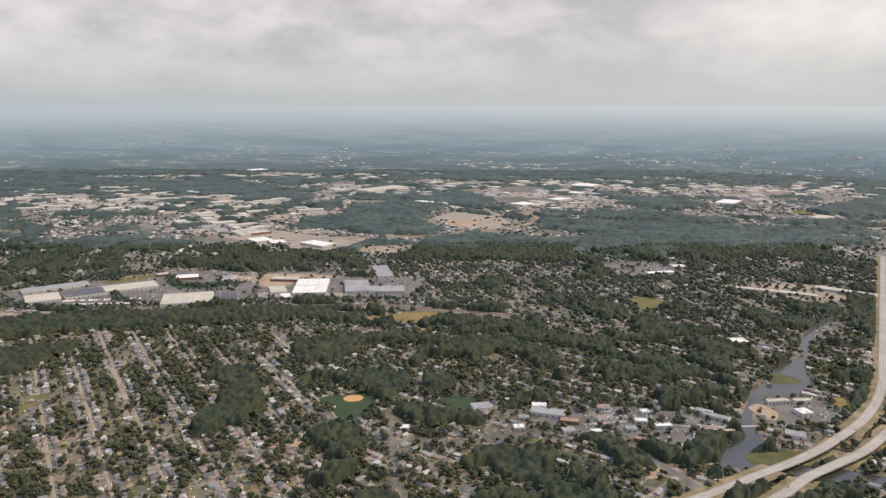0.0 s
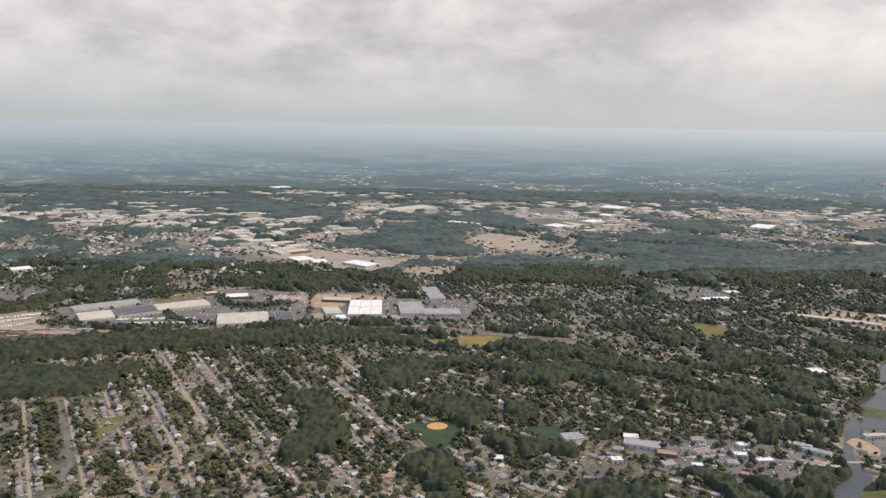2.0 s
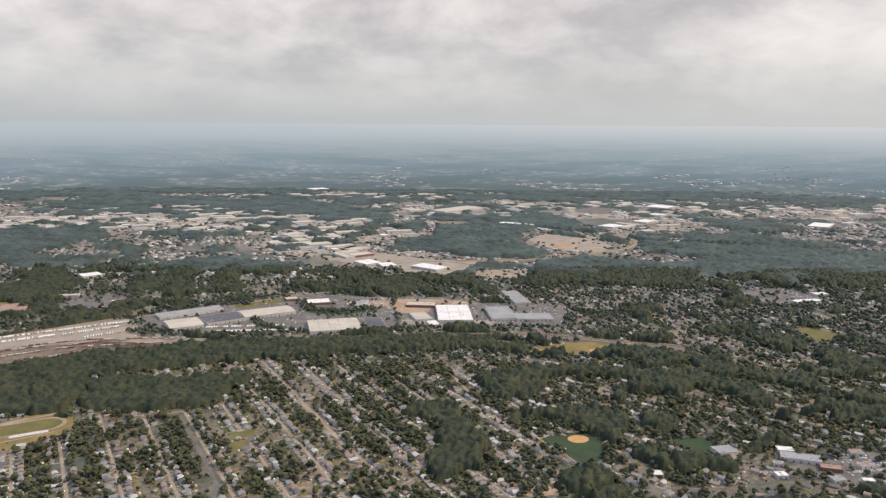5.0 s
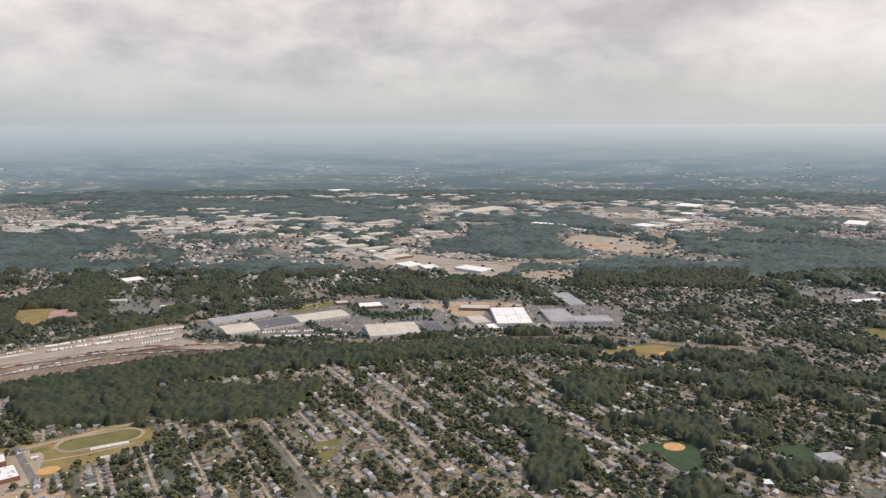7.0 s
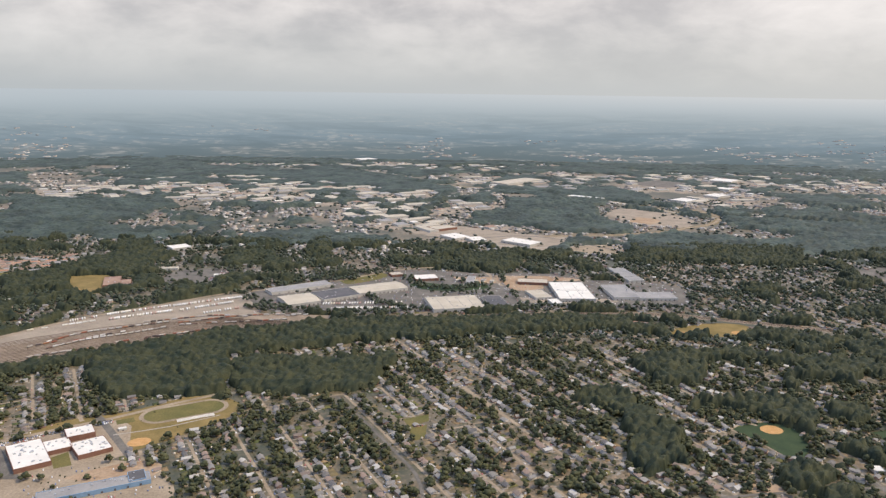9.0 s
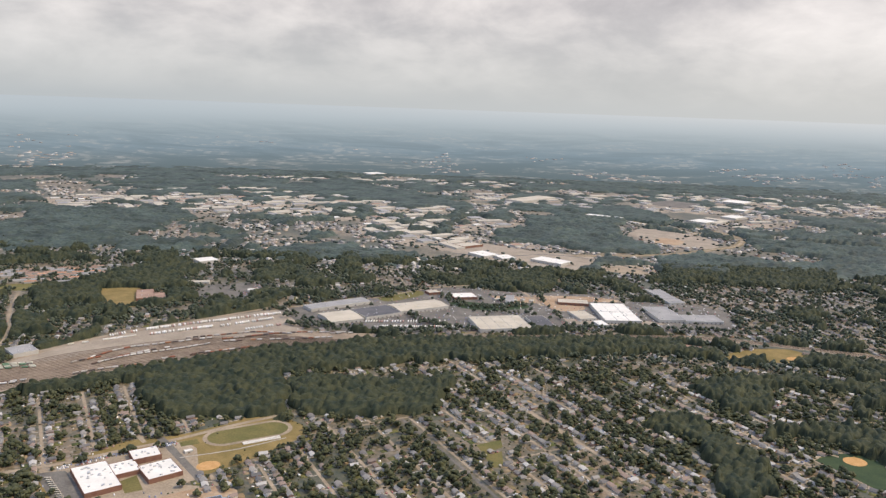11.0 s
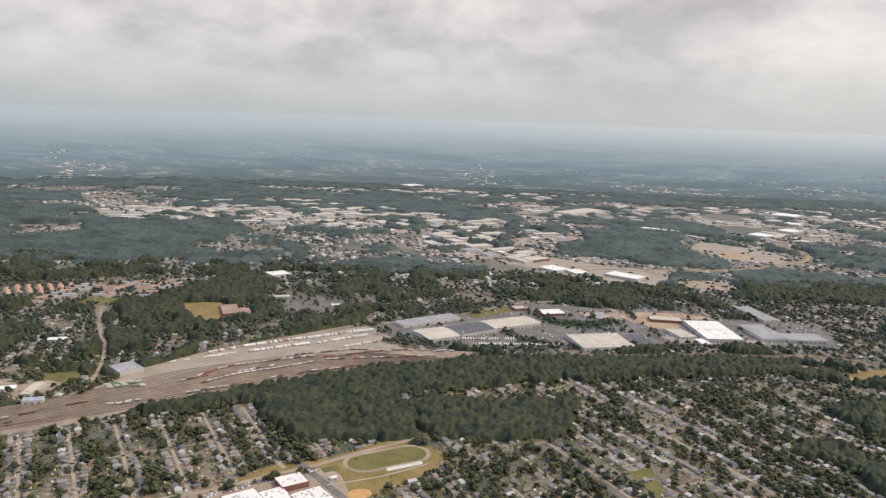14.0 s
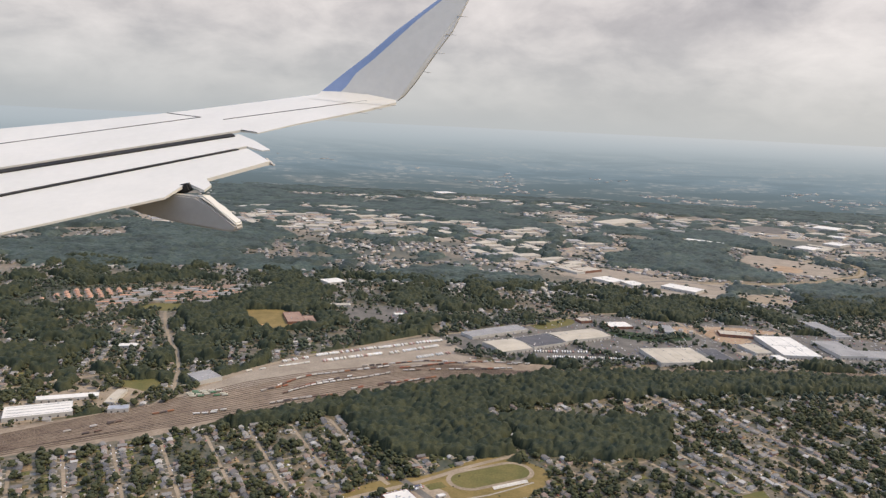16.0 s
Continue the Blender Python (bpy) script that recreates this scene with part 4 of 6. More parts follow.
def tracks():
    low = spline(RAIL_LOW, 14)
    nrm = normals(low)
    x = low[:, 0]
    # the yard fans out between its two throats
    fan = np.interp(x, [-1110, -940, -840, -760, -690, -610, -540, -480, 600], [0.5, 0.7, 1.0, 1.35, 1.3, 0.9, 0.45, 0.2, 0.12])
    for k in range(17):
        off = 2.0 + k * 3.6 * (fan if k > 2 else np.maximum(fan, 1.0))
        if k > 2:
            keep = (x > -1110) & (x < -500 - 6 * (k - 3))
        else:
            keep = x < 150
        line = (low + nrm * off[:, None])[keep]
        root = empty("railway_track", Matrix.Identity(4), "rusty railway track on brown ballast", "railway track", "tracks of the rail yard", "structure")
        part("ballast_bed", ribbon(bmesh.new(), line, 1.8, 0.16 + 0.002 * k, 0.1), BALLAST, root)
        for s in (-0.32, 0.32):
            part("rail", ribbon(bmesh.new(), line, 0.09, 0.26 + 0.002 * k, 0.08, s), RAIL, root)


tracks()
tagged(part("rail_corridor", ribbon(bmesh.new(), spline(RAIL_LOW[4:11], 12), 15, 0.085, 0, 5.5), YARD), "brown gravel corridor of the main railway", "railway corridor", kind="structure")


# ---- large buildings ----
def flat_building(name, label, cx, cy, w, d, ang, h, roof, wall, doors=6, vents=4, skylights=0, ridge=0.0, category="warehouse", group="", seams=0):
    """A long low building, set by its roof as seen from the flight: walls, a roof with a parapet or a shallow ridge, roof units, and doors on the side that faces the flight."""
    cy -= (cy - 60) * h / 266
    root = empty(name, pose(cx, cy, 0.05, 0, 0, ang), label, category, group)
    FOOTPRINTS.append((cx, cy, w, d, ang))
    part("wall", boxed(0, 0, h / 2, w, d, h), wall, root)
    bm = bmesh.new()
    if ridge:
        vs = [bm.verts.new(p) for p in ((-w / 2 - 0.2, -d / 2 - 0.2, h), (w / 2 + 0.2, -d / 2 - 0.2, h), (w / 2 + 0.2, d / 2 + 0.2, h), (-w / 2 - 0.2, d / 2 + 0.2, h), (-w / 2 - 0.2, 0, h + ridge), (w / 2 + 0.2, 0, h + ridge))]
        for f in ((0, 1, 5, 4), (3, 4, 5, 2), (0, 4, 3), (1, 2, 5), (0, 3, 2, 1)):
            bm.faces.new([vs[i] for i in f])
    else:
        box(bm, 0, 0, h + 0.06, w - 0.5, d - 0.5, 0.12)
    part("roof", bm, roof, root)
    if not ridge:
        bm = bmesh.new()
        for x, y, sx, sy in ((0, -d / 2 + 0.13, w, 0.3), (0, d / 2 - 0.13, w, 0.3), (-w / 2 + 0.13, 0, 0.3, d - 0.56), (w / 2 - 0.13, 0, 0.3, d - 0.56)):
            box(bm, x, y, h + 0.17, sx, sy, 0.34)
        part("parapet", bm, wall, root)
    r = np.random.default_rng(int(abs(cx) * 7 + abs(cy)))
    for i in range(vents):
        x, y = r.uniform(-0.4, 0.4) * w, r.uniform(-0.4, 0.4) * d
        s = r.uniform(0.7, 1.5)
        zt = h + (ridge * (1 - 2 * abs(y) / d) if ridge else 0.12)
        bm = bmesh.new()
        box(bm, x, y, zt + 0.28, s * 1.3, s, 0.6, 0.05)
        box(bm, x, y, zt + 0.62, s * 0.7, s * 0.6, 0.1)
        part("roof_unit", bm, METAL, root, "galvanised rooftop unit")
    for i in range(skylights):
        y = (i + 0.5) / skylights * d - d / 2
        zt = h + (ridge * (1 - 2 * abs(y) / d) if ridge else 0.12)
        part("skylight_strip", boxed(0, y, zt + 0.07, w * 0.92, 0.5, 0.14), GREY_ROOF, root)
    for i in range(seams):
        x = ((i + 1) / (seams + 1) - 0.5) * w
        part("roof_seam", boxed(x, 0, h + 0.15, 0.45, d - 0.8, 0.08), GREY_ROOF, root, "grey roof expansion joint")
    for i in range(doors):
        x = ((i + 0.5) / doors - 0.5) * w * 0.92
        part("dock_door", boxed(x, -d / 2 - 0.03, min(1.0, h * 0.3), min(1.4, w / doors * 0.5), 0.1, min(1.7, h * 0.5)), DARK_ROOF, root, "dark loading door")
    return root


W = "warehouses by the railway"
flat_building("warehouse", "large warehouse with a bright white flat roof", -199, 1104.5, 46.7, 87, 4.5, 4.6, WHITE_ROOF, PLANT_WALL, 10, 9, 1, group=W, seams=2)
flat_building("warehouse", "wide warehouse with a pale cream flat roof", -353.5, 1030.5, 66, 57, 14.9, 4.6, CREAM_ROOF, PLANT_WALL, 12, 7, 0, group=W, seams=4)
flat_building("warehouse", "lower dark-roofed warehouse annex", -302, 1041, 24, 50, 14.9, 3.4, DARK_ROOF, PLANT_WALL, 4, 4, group=W)
flat_building("warehouse", "small tan-roofed shed beside the white warehouse", -244, 1082, 23, 37, 18, 3.2, CREAM_ROOF, PLANT_WALL, 4, 3, group=W)
flat_building("warehouse", "small bright white-roofed shed", -226, 1046, 13, 22, 15, 3.0, WHITE_ROOF, PLANT_WALL, 3, 1, group=W)
flat_building("warehouse", "long low tan building with a bare forecourt", -247, 1154, 42, 22, -4, 3.6, CREAM_ROOF, BRICK_WALL, 6, 5, group=W)
flat_building("warehouse", "cream-roofed warehouse with a shallow ridge", -551, 1030, 42.5, 44, 32, 4.2, CREAM_ROOF, PLANT_WALL, 7, 2, 0, 1.6, group=W)
flat_building("warehouse", "long cream-roofed warehouse with a shallow ridge", -458.8, 1098, 71, 38, 31.8, 4.2, CREAM_ROOF, PLANT_WALL, 11, 4, 0, 1.6, group=W)
flat_building("warehouse", "dark-roofed middle section of a warehouse row", -510, 1060, 52, 42, 36, 3.9, DARK_ROOF, PLANT_WALL, 8, 5, group=W)
flat_building("warehouse", "long grey-roofed shed behind the warehouse row", -565, 1092, 88, 24, 37, 3.6, GREY_ROOF, PLANT_WALL, 6, 4, group=W)
flat_building("warehouse", "small white-roofed building beside a yard", -399, 1164, 33, 26, 16.5, 3.4, WHITE_ROOF, BRICK_WALL, 4, 3, group=W)
flat_building("warehouse", "small pale-roofed office by the yard road", -443, 1180, 18, 16, 27, 3.2, CREAM_ROOF, BRICK_WALL, 2, 2, group=W)
for k in range(5):
    flat_building("warehouse", ("small pale storage shed in a bare yard", "small grey storage shed in a bare yard")[k % 2], -352 + 12 * k, 1150 + 5 * (k % 2), 8, 5, 20 + 14 * k, 2.4, (CREAM_ROOF, GREY_ROOF)[k % 2], PLANT_WALL, 1, 0, group=W)
flat_building("warehouse", "narrow grey shed beside stacked pallets", -334, 1155, 12, 38, -4.6, 3.0, GREY_ROOF, PLANT_WALL, 2, 2, group=W)
flat_building("warehouse", "grey-roofed factory block beside the railway", -134, 1107, 35, 66, 8, 4.2, GREY_ROOF, PLANT_WALL, 6, 7, group=W)
flat_building("warehouse", "grey-roofed wing of a factory", -90, 1088, 50, 32, 5.5, 3.4, GREY_ROOF, PLANT_WALL, 8, 4, group=W)
flat_building("warehouse", "striped long sheds side by side", -106, 1208, 24, 80, 12, 3.0, GREY_ROOF, PLANT_WALL, 3, 0, 5, group=W)
F = "factories beyond the railway"
flat_building("factory", "bright white-roofed factory in a pale yard", -364, 1490, 36, 44, 40, 4.4, WHITE_ROOF, PLANT_WALL, 4, 3, category="factory", group=F)
flat_building("factory", "bright white-roofed factory in a pale yard", -326, 1467, 28, 34, 25, 4.2, WHITE_ROOF, PLANT_WALL, 3, 2, category="factory", group=F)
flat_building("factory", "long bright-roofed factory in a pale yard", -246, 1450, 62, 36, -38, 4.4, WHITE_ROOF, PLANT_WALL, 6, 4, category="factory", group=F)
flat_building("factory", "pale grey-roofed factory with brick walls", -392, 1580, 48, 34, 40, 4.0, CREAM_ROOF, BRICK_WALL, 4, 3, category="factory", group=F)
flat_building("warehouse", "far white-roofed warehouse beside the highway", 192, 2047, 56, 46, 46, 5, WHITE_ROOF, PLANT_WALL, 0, 3, group=F)
flat_building("warehouse", "far white-roofed warehouse beside the highway", 302, 2150, 58, 44, 43, 5, WHITE_ROOF, PLANT_WALL, 0, 3, group=F)
flat_building("warehouse", "far long white-roofed warehouse", -48, 2068, 90, 26, -33, 5, WHITE_ROOF, PLANT_WALL, 0, 3, group=F)
flat_building("warehouse", "far white-roofed distribution hall", 431, 2523, 77, 70, 54, 6, WHITE_ROOF, PLANT_WALL, 0, 3, group=F)
flat_building("warehouse", "far small white-roofed storage hall", 370, 2305, 40, 40, 54, 5, WHITE_ROOF, PLANT_WALL, 0, 2, group=F)
flat_building("warehouse", "far white-roofed retail hall among trees", 744, 2100, 88, 49, 56, 5, WHITE_ROOF, PLANT_WALL, 0, 3, group=F)
flat_building("warehouse", "far pale-roofed hall beside a loop road", 862, 1818, 60, 34, 40, 5, CREAM_ROOF, PLANT_WALL, 0, 3, group=F)
flat_building("factory", "far huge pale-roofed factory hall", -205, 2405, 170, 60, 50, 6, CREAM_ROOF, PLANT_WALL, 0, 6, category="factory", group=F)
flat_building("factory", "far white-roofed hall on a rise", -740, 3060, 70, 60, 40, 6, WHITE_ROOF, PLANT_WALL, 0, 2, category="factory", group=F)
S = "school blocks"
for label, bx, by, w, d, ang, h, units in (
        ("tall white-roofed school gymnasium", -634, 620.5, 20, 17, 35, 4.0, 7),
        ("white flat-roofed brick school block with rooftop units", -614, 598, 24, 25, 40, 3.3, 18),
        ("white flat-roofed brick school block with rooftop units", -647, 593, 36, 20, 38, 3.16, 15),
        ("long white-roofed brick school wing", -653, 582, 24, 44, 38, 3.4, 16)):
    flat_building("school_block", label, bx, (by - 60 * h / 266) / (1 - h / 266), w, d, ang, h, WHITE_ROOF, BRICK_WALL, 0, units, category="school", group=S)
flat_building("field_house", "small white-roofed field house by the track", -606, 636, 6, 4, 35, 1.6, WHITE_ROOF, PLANT_WALL, 1, 0, category="field house")
flat_building("store", "long low store with bright blue walls and pale roof", -583, 545.4, 70, 13, 29, 3.0, GREY_ROOF, BLUE_WALL, 8, 14, category="store")
flat_building("store", "small dark-roofed shop with blue walls", -561, 562, 11, 14, 29, 3.5, DARK_ROOF, BLUE_WALL, 2, 2, category="store")
flat_building("school_block", "brown-roofed low school wing beside a field", -826, 1100, 22, 50, 22, 3.2, BROWN_ROOF, BRICK_WALL, 0, 3, category="school")
flat_building("school_block", "brown-roofed low school wing beside a field", -803, 1090, 14, 40, 22, 3.0, BROWN_ROOF, BRICK_WALL, 0, 2, category="school")
flat_building("warehouse", "broad white-roofed shed at the yard end", -956, 739, 53, 27, 28, 3.6, WHITE_ROOF, PLANT_WALL, 8, 4, 4)
flat_building("warehouse", "long narrow white-roofed shed", -950, 774, 51, 10, 24, 3.2, WHITE_ROOF, PLANT_WALL, 8, 0, 0, 0.8)
flat_building("warehouse", "grey-roofed depot beside the yard", -853, 853, 27, 24, -43, 4.0, GREY_ROOF, PLANT_WALL, 4, 5)
flat_building("warehouse", "tan-roofed shed beside the yard road", -910, 783, 9, 33, 6, 3.0, CREAM_ROOF, PLANT_WALL, 2, 1, 0, 0.8)
flat_building("warehouse", "small blue-grey roofed workshop", -895, 756, 17, 10, 20, 3.0, METAL, PLANT_WALL, 3, 2)
flat_building("store", "low hall with a pale rounded roof among trees", -970, 937, 19, 10, 14, 3.0, WHITE_ROOF, PLANT_WALL, 2, 0, 0, 1.2, category="store")
flat_building("store", "white-roofed shop beside a dark parking lot", -694, 1149, 14, 10, 14, 3.0, WHITE_ROOF, PLANT_WALL, 2, 1, category="store")
flat_building("store", "pale low shop row at the edge of a lot", -783, 1184, 32, 12, 14, 3.0, CREAM_ROOF, PLANT_WALL, 4, 2, category="store")
flat_building("store", "white-roofed store among trees", -822, 1343, 32, 30, 40, 4.0, WHITE_ROOF, PLANT_WALL, 3, 2, category="store")
flat_building("store", "white-roofed store beside houses", 322, 848, 19, 17, 10, 3.4, WHITE_ROOF, PLANT_WALL, 2, 2, category="store")
flat_building("store", "small white-roofed shed on a lot", -38, 606, 7.5, 8, 0, 2.4, WHITE_ROOF, PLANT_WALL, 2, 0, category="store")
flat_building("store", "grey flat-roofed hall beside a green field", 27, 652, 17, 13, 14, 3.2, GREY_ROOF, PLANT_WALL, 2, 2, category="store")
flat_building("store", "white shop building on the corner lot", 56, 608, 9, 8, 5, 2.8, WHITE_ROOF, PLANT_WALL, 2, 2, category="store")
flat_building("store", "long grey-roofed shop row", 84, 640, 30, 13, -18, 3.0, GREY_ROOF, PLANT_WALL, 5, 4, category="store")
flat_building("store", "brown-roofed shop on a grey lot", 100, 622, 16, 9, -14, 2.8, BROWN_ROOF, BRICK_WALL, 3, 2, category="store")
flat_building("store", "grey-roofed twin sheds beside the river road", 226, 632, 22, 7, -38, 3.0, GREY_ROOF, PLANT_WALL, 4, 1, category="store")
flat_building("store", "grey-roofed twin sheds beside the river road", 219, 643, 14, 7, -38, 3.0, GREY_ROOF, PLANT_WALL, 2, 1, category="store")
flat_building("store", "long cream-roofed compound shed", 315, 669, 16, 6, 4, 3.0, CREAM_ROOF, PLANT_WALL, 3, 1, category="store")
flat_building("store", "low red-walled shop on a grey lot", 151, 585, 10, 6, -30, 2.8, BROWN_ROOF, BRICK_WALL, 2, 1, category="store")
flat_building("store", "pale-roofed shops on the lot", 222, 601, 18, 6, -4, 2.8, CREAM_ROOF, BRICK_WALL, 4, 2, category="store")
flat_building("store", "small white shop beside the road", 160, 622, 11, 7, -8, 2.6, WHITE_ROOF, PLANT_WALL, 2, 1, category="store")
flat_building("store", "small white shop beside the road", 118, 600, 9, 6, 0, 2.6, WHITE_ROOF, PLANT_WALL, 2, 1, category="store")
flat_building("store", "long cream-roofed compound shed", 293, 668, 21, 6, 6, 3.0, CREAM_ROOF, PLANT_WALL, 6, 2, category="store")
flat_building("store", "white-roofed building in a river compound", 305, 643, 12, 12, 16, 3.2, WHITE_ROOF, PLANT_WALL, 2, 3, category="store")
flat_building("store", "grey-green roofed shed below the compound", 278, 596, 15, 11, -20, 2.8, GREY_ROOF, PLANT_WALL, 2, 1, category="store")
flat_building("warehouse", "white-roofed hall of a shopping plaza", 330, 1205, 46, 14, 14, 3.6, WHITE_ROOF, PLANT_WALL, 5, 2)
flat_building("warehouse", "white-roofed shop of a shopping plaza", 372, 1255, 22, 14, 14, 3.4, WHITE_ROOF, PLANT_WALL, 3, 1)
for i in range(4):
    flat_building("warehouse", "long pale-roofed storage shed in a row", 430 + i * 17, 1096 - i * 8, 11, 60, 62, 3.0, CREAM_ROOF, PLANT_WALL, 0, 0, 0, 0.7, group="storage sheds")
flat_building("warehouse", "long pale-roofed industrial shed", 560, 1085, 16, 80, 50, 3.4, CREAM_ROOF, PLANT_WALL, 0, 2)
flat_building("school_block", "brown-roofed low row beside the railway", -130, 955, 30, 12, -20, 2.8, BROWN_ROOF, BRICK_WALL, 0, 1, category="apartment block")


for i in range(9):
    flat_building("store", ("grey-roofed roadside shop on a lot", "white-roofed roadside shop on a lot", "brown-roofed roadside shop on a lot")[i % 3], (62, 78, 134, 148, 176, 214, 96, 168, 130)[i], (628, 655, 652, 606, 612, 606, 602, 642, 628)[i], 8 + (i * 5) % 7, 6 + (i * 3) % 4, -12 + i * 4, 2.5, (GREY_ROOF, WHITE_ROOF, BROWN_ROOF)[i % 3], PLANT_WALL, 2, 2, category="store", group="shops along the road")


def apartment_rows():
    """Long two-storey blocks: terracotta courts in the west, brown and grey terraces beyond."""
    kinds = [("long terracotta-roofed two-storey apartment block", CLAY_ROOF, 15), ("long brown-roofed two-storey apartment block", BROWN_ROOF, 18), ("long grey-roofed two-storey apartment block", GREY_ROOF, 18)]
    first = {}
    def put(k, x, y, ang):
        if k not in first:
            label, roof, w = kinds[k]
            first[k] = flat_building("apartment_block", label, x, y, w, 5.5, ang, 2.6, roof, PLANT_WALL, 0, 0, 0, 1.2, category="apartment block", group="rows of apartments")
        else:
            copy_thing(first[k], pose(x, y, 0.05, 0, 0, ang + rng.normal(0, 2)))
            FOOTPRINTS.append((x, y, kinds[k][2], 5.5, ang))
    for i in range(6):
        for j in range(4):
            put(0 if rng.random() < 0.75 else 2, -1172 + i * 13 + j * 5, 1112 + i * 5 + j * 17, 112)
    for i in range(8):
        for j in range(9):
            x, y = -1092 + j * 21 + i * 3, 1092 + j * 10.5 + i * 15
            if x < -935 and rng.random() < 0.88:
                put(int(rng.choice([0, 1, 1, 2, 2])), x, y, 27)


apartment_rows()


# school track, stand and courts
def athletics_track():
    root = empty("athletics_track", pose(-571, 672, 0.16, 0, 0, 31), "grey oval athletics track round a dry grass pitch", "running track", kind="structure")
    def oval(grow, z):
        bm = bmesh.new()
        pts = []
        for cx, a0 in ((19.5, -90), (-19.5, 90)):
            for a in np.linspace(a0, a0 + 180, 15):
                pts.append((cx + (16.5 + grow) * math.cos(radians(a)), (16.5 + grow) * math.sin(radians(a)), z))
        bm.faces.new([bm.verts.new(p) for p in pts])
        return bm
    part("lanes", oval(0, 0.0), STREET, root)
    part("pitch", oval(-3.6, 0.03), GRASS, root)


athletics_track()
stand = empty("grandstand", pose(-556, 657, 0.1, 0, 0, 31), "long white metal bleachers beside the track", "grandstand")
for i in range(4):
    part("bench_row", boxed(0, 0.7 * i, 0.35 + 0.3 * i, 30, 0.6, 0.3), WHITE_ROOF, stand)
tagged(part("tennis_court", boxed(-611, 649, 0.1, 14, 9, 0.06, 0, radians(31)), GRASS), "green fenced tennis courts", "tennis court", kind="structure")

def bus_thing(m):
    root = empty("bus", m, "cream school bus parked beside the school", "bus", "buses beside the school")
    part("body", boxed(0, 0, 0.75, 4.6, 1.05, 1.0, 0.08), CREAM_ROOF, root)
    for sy in (-0.53, 0.53):
        part("window_band", boxed(-0.1, sy, 0.95, 3.9, 0.03, 0.34), GLASS_DARK, root)
    for x in (-1.5, 1.5):
        part("axle", tube(bmesh.new(), (x, -0.48, 0.22), (x, 0.48, 0.22), 0.22, 0.22, 10), RUBBER, root)
    return root


first_bus = bus_thing(pose(-687, 582, 0.14, 0, 0, 8))
for i in range(1, 11):
    copy_thing(first_bus, pose(-687 + 2.4 * i, 582 - 2.7 * i, 0.14, 0, 0, 8))

# random factories and halls in the far industrial belts
far_kinds = []
far_labels = ("far pale-roofed industrial hall", "far grey-roofed industrial hall", "far cream-roofed industrial hall", "far cream-roofed industrial shed", "far brown-roofed industrial hall", "far small white-roofed industrial hall", "far grey-roofed industrial shed")
for i, (w, d, h, rf) in enumerate(((40, 24, 3.6, CREAM_ROOF), (30, 26, 3.6, GREY_ROOF), (52, 28, 4, CREAM_ROOF), (62, 20, 3.6, CREAM_ROOF), (26, 18, 3.2, BROWN_ROOF), (20, 14, 3.2, WHITE_ROOF), (34, 20, 3.4, GREY_ROOF))):
    far_kinds.append((w, d, h, rf))
BELTS = [
    ([(-1300, 2300), (-956, 2405), (-593, 2180), (-373, 2071), (-285, 1850), (-554, 1709), (-770, 1830), (-1050, 1900)], 96),
    ([(-500, 2350), (-120, 2600), (500, 2700), (900, 2500), (380, 2230), (-100, 2180)], 70),
    ([(-420, 1544), (-254, 1600), (-330, 1560), (-500, 1700), (-640, 1700)], 12),
    ([(500, 2350), (1300, 2700), (1500, 2300), (900, 2050)], 34),
    ([(-1500, 2050), (-1000, 2200), (-900, 2020), (-1300, 1850)], 26),
    ([(-1100, 2750), (-500, 2850), (-100, 2900), (-300, 2650)], 30),
    ([(150, 2060), (420, 2230), (460, 2060), (260, 1920)], 8),
]
made, spots = {}, []
for poly, count in BELTS:
    px, py = [p[0] for p in poly], [p[1] for p in poly]
    tries = 0
    while count and tries < 4000:
        tries += 1
        x, y = rng.uniform(min(px), max(px)), rng.uniform(min(py), max(py))
        if not inside(poly, np.array(x), np.array(y)) or any((x - a) ** 2 + (y - b) ** 2 < 37 ** 2 for a, b in spots) or not free(np.array(x), np.array(y), 14):
            continue
        spots.append((x, y))
        count -= 1
        k = int(rng.integers(len(far_kinds)))
        ang = float(rng.choice([32, 122, 45, 20])) + rng.normal(0, 4)
        if k not in made:
            w, d, h, rf = far_kinds[k]
            made[k] = flat_building("factory", far_labels[k], x, y, w, d, ang, h, rf, PLANT_WALL, 0, 0, category="factory", group="far industrial halls")
        else:
            copy_thing(made[k], pose(x, y, 0.05, 0, 0, ang))
            FOOTPRINTS.append((x, y, far_kinds[k][0], far_kinds[k][1], ang))
pads = bmesh.new()
for x, y in spots:
    box(pads, x + rng.normal(0, 8), y + rng.normal(0, 8), 0.0, rng.uniform(60, 120), rng.uniform(44, 80), rng.uniform(0.12, 0.2), 0, rng.choice([0.55, 0.35, 0.8]))
tagged(part("industrial_lots", pads, LOT_CONCRETE), "pale paved lots round far industrial halls", "lot", kind="stuff")


# ---- houses and streets ----
def axes_of(deg):
    return np.array([math.cos(radians(deg)), math.sin(radians(deg))]), np.array([-math.sin(radians(deg)), math.cos(radians(deg))])


RAIL_X, RAIL_Y = [p[0] for p in RAIL_LOW], [p[1] for p in RAIL_LOW]


def zone_of(x, y):
    """0: the near suburb, 1: the wooded east, 2: north of the railway."""
    north = y > np.interp(x, RAIL_X, RAIL_Y)
    return np.where(north, 2, np.where(x > -125, 1, 0))


ZONES = ((-60.0, 35.0, 9.0), (-38.0, 39.0, 4.0), (-73.0, 36.0, 0.0))     # street bearing, spacing, offset


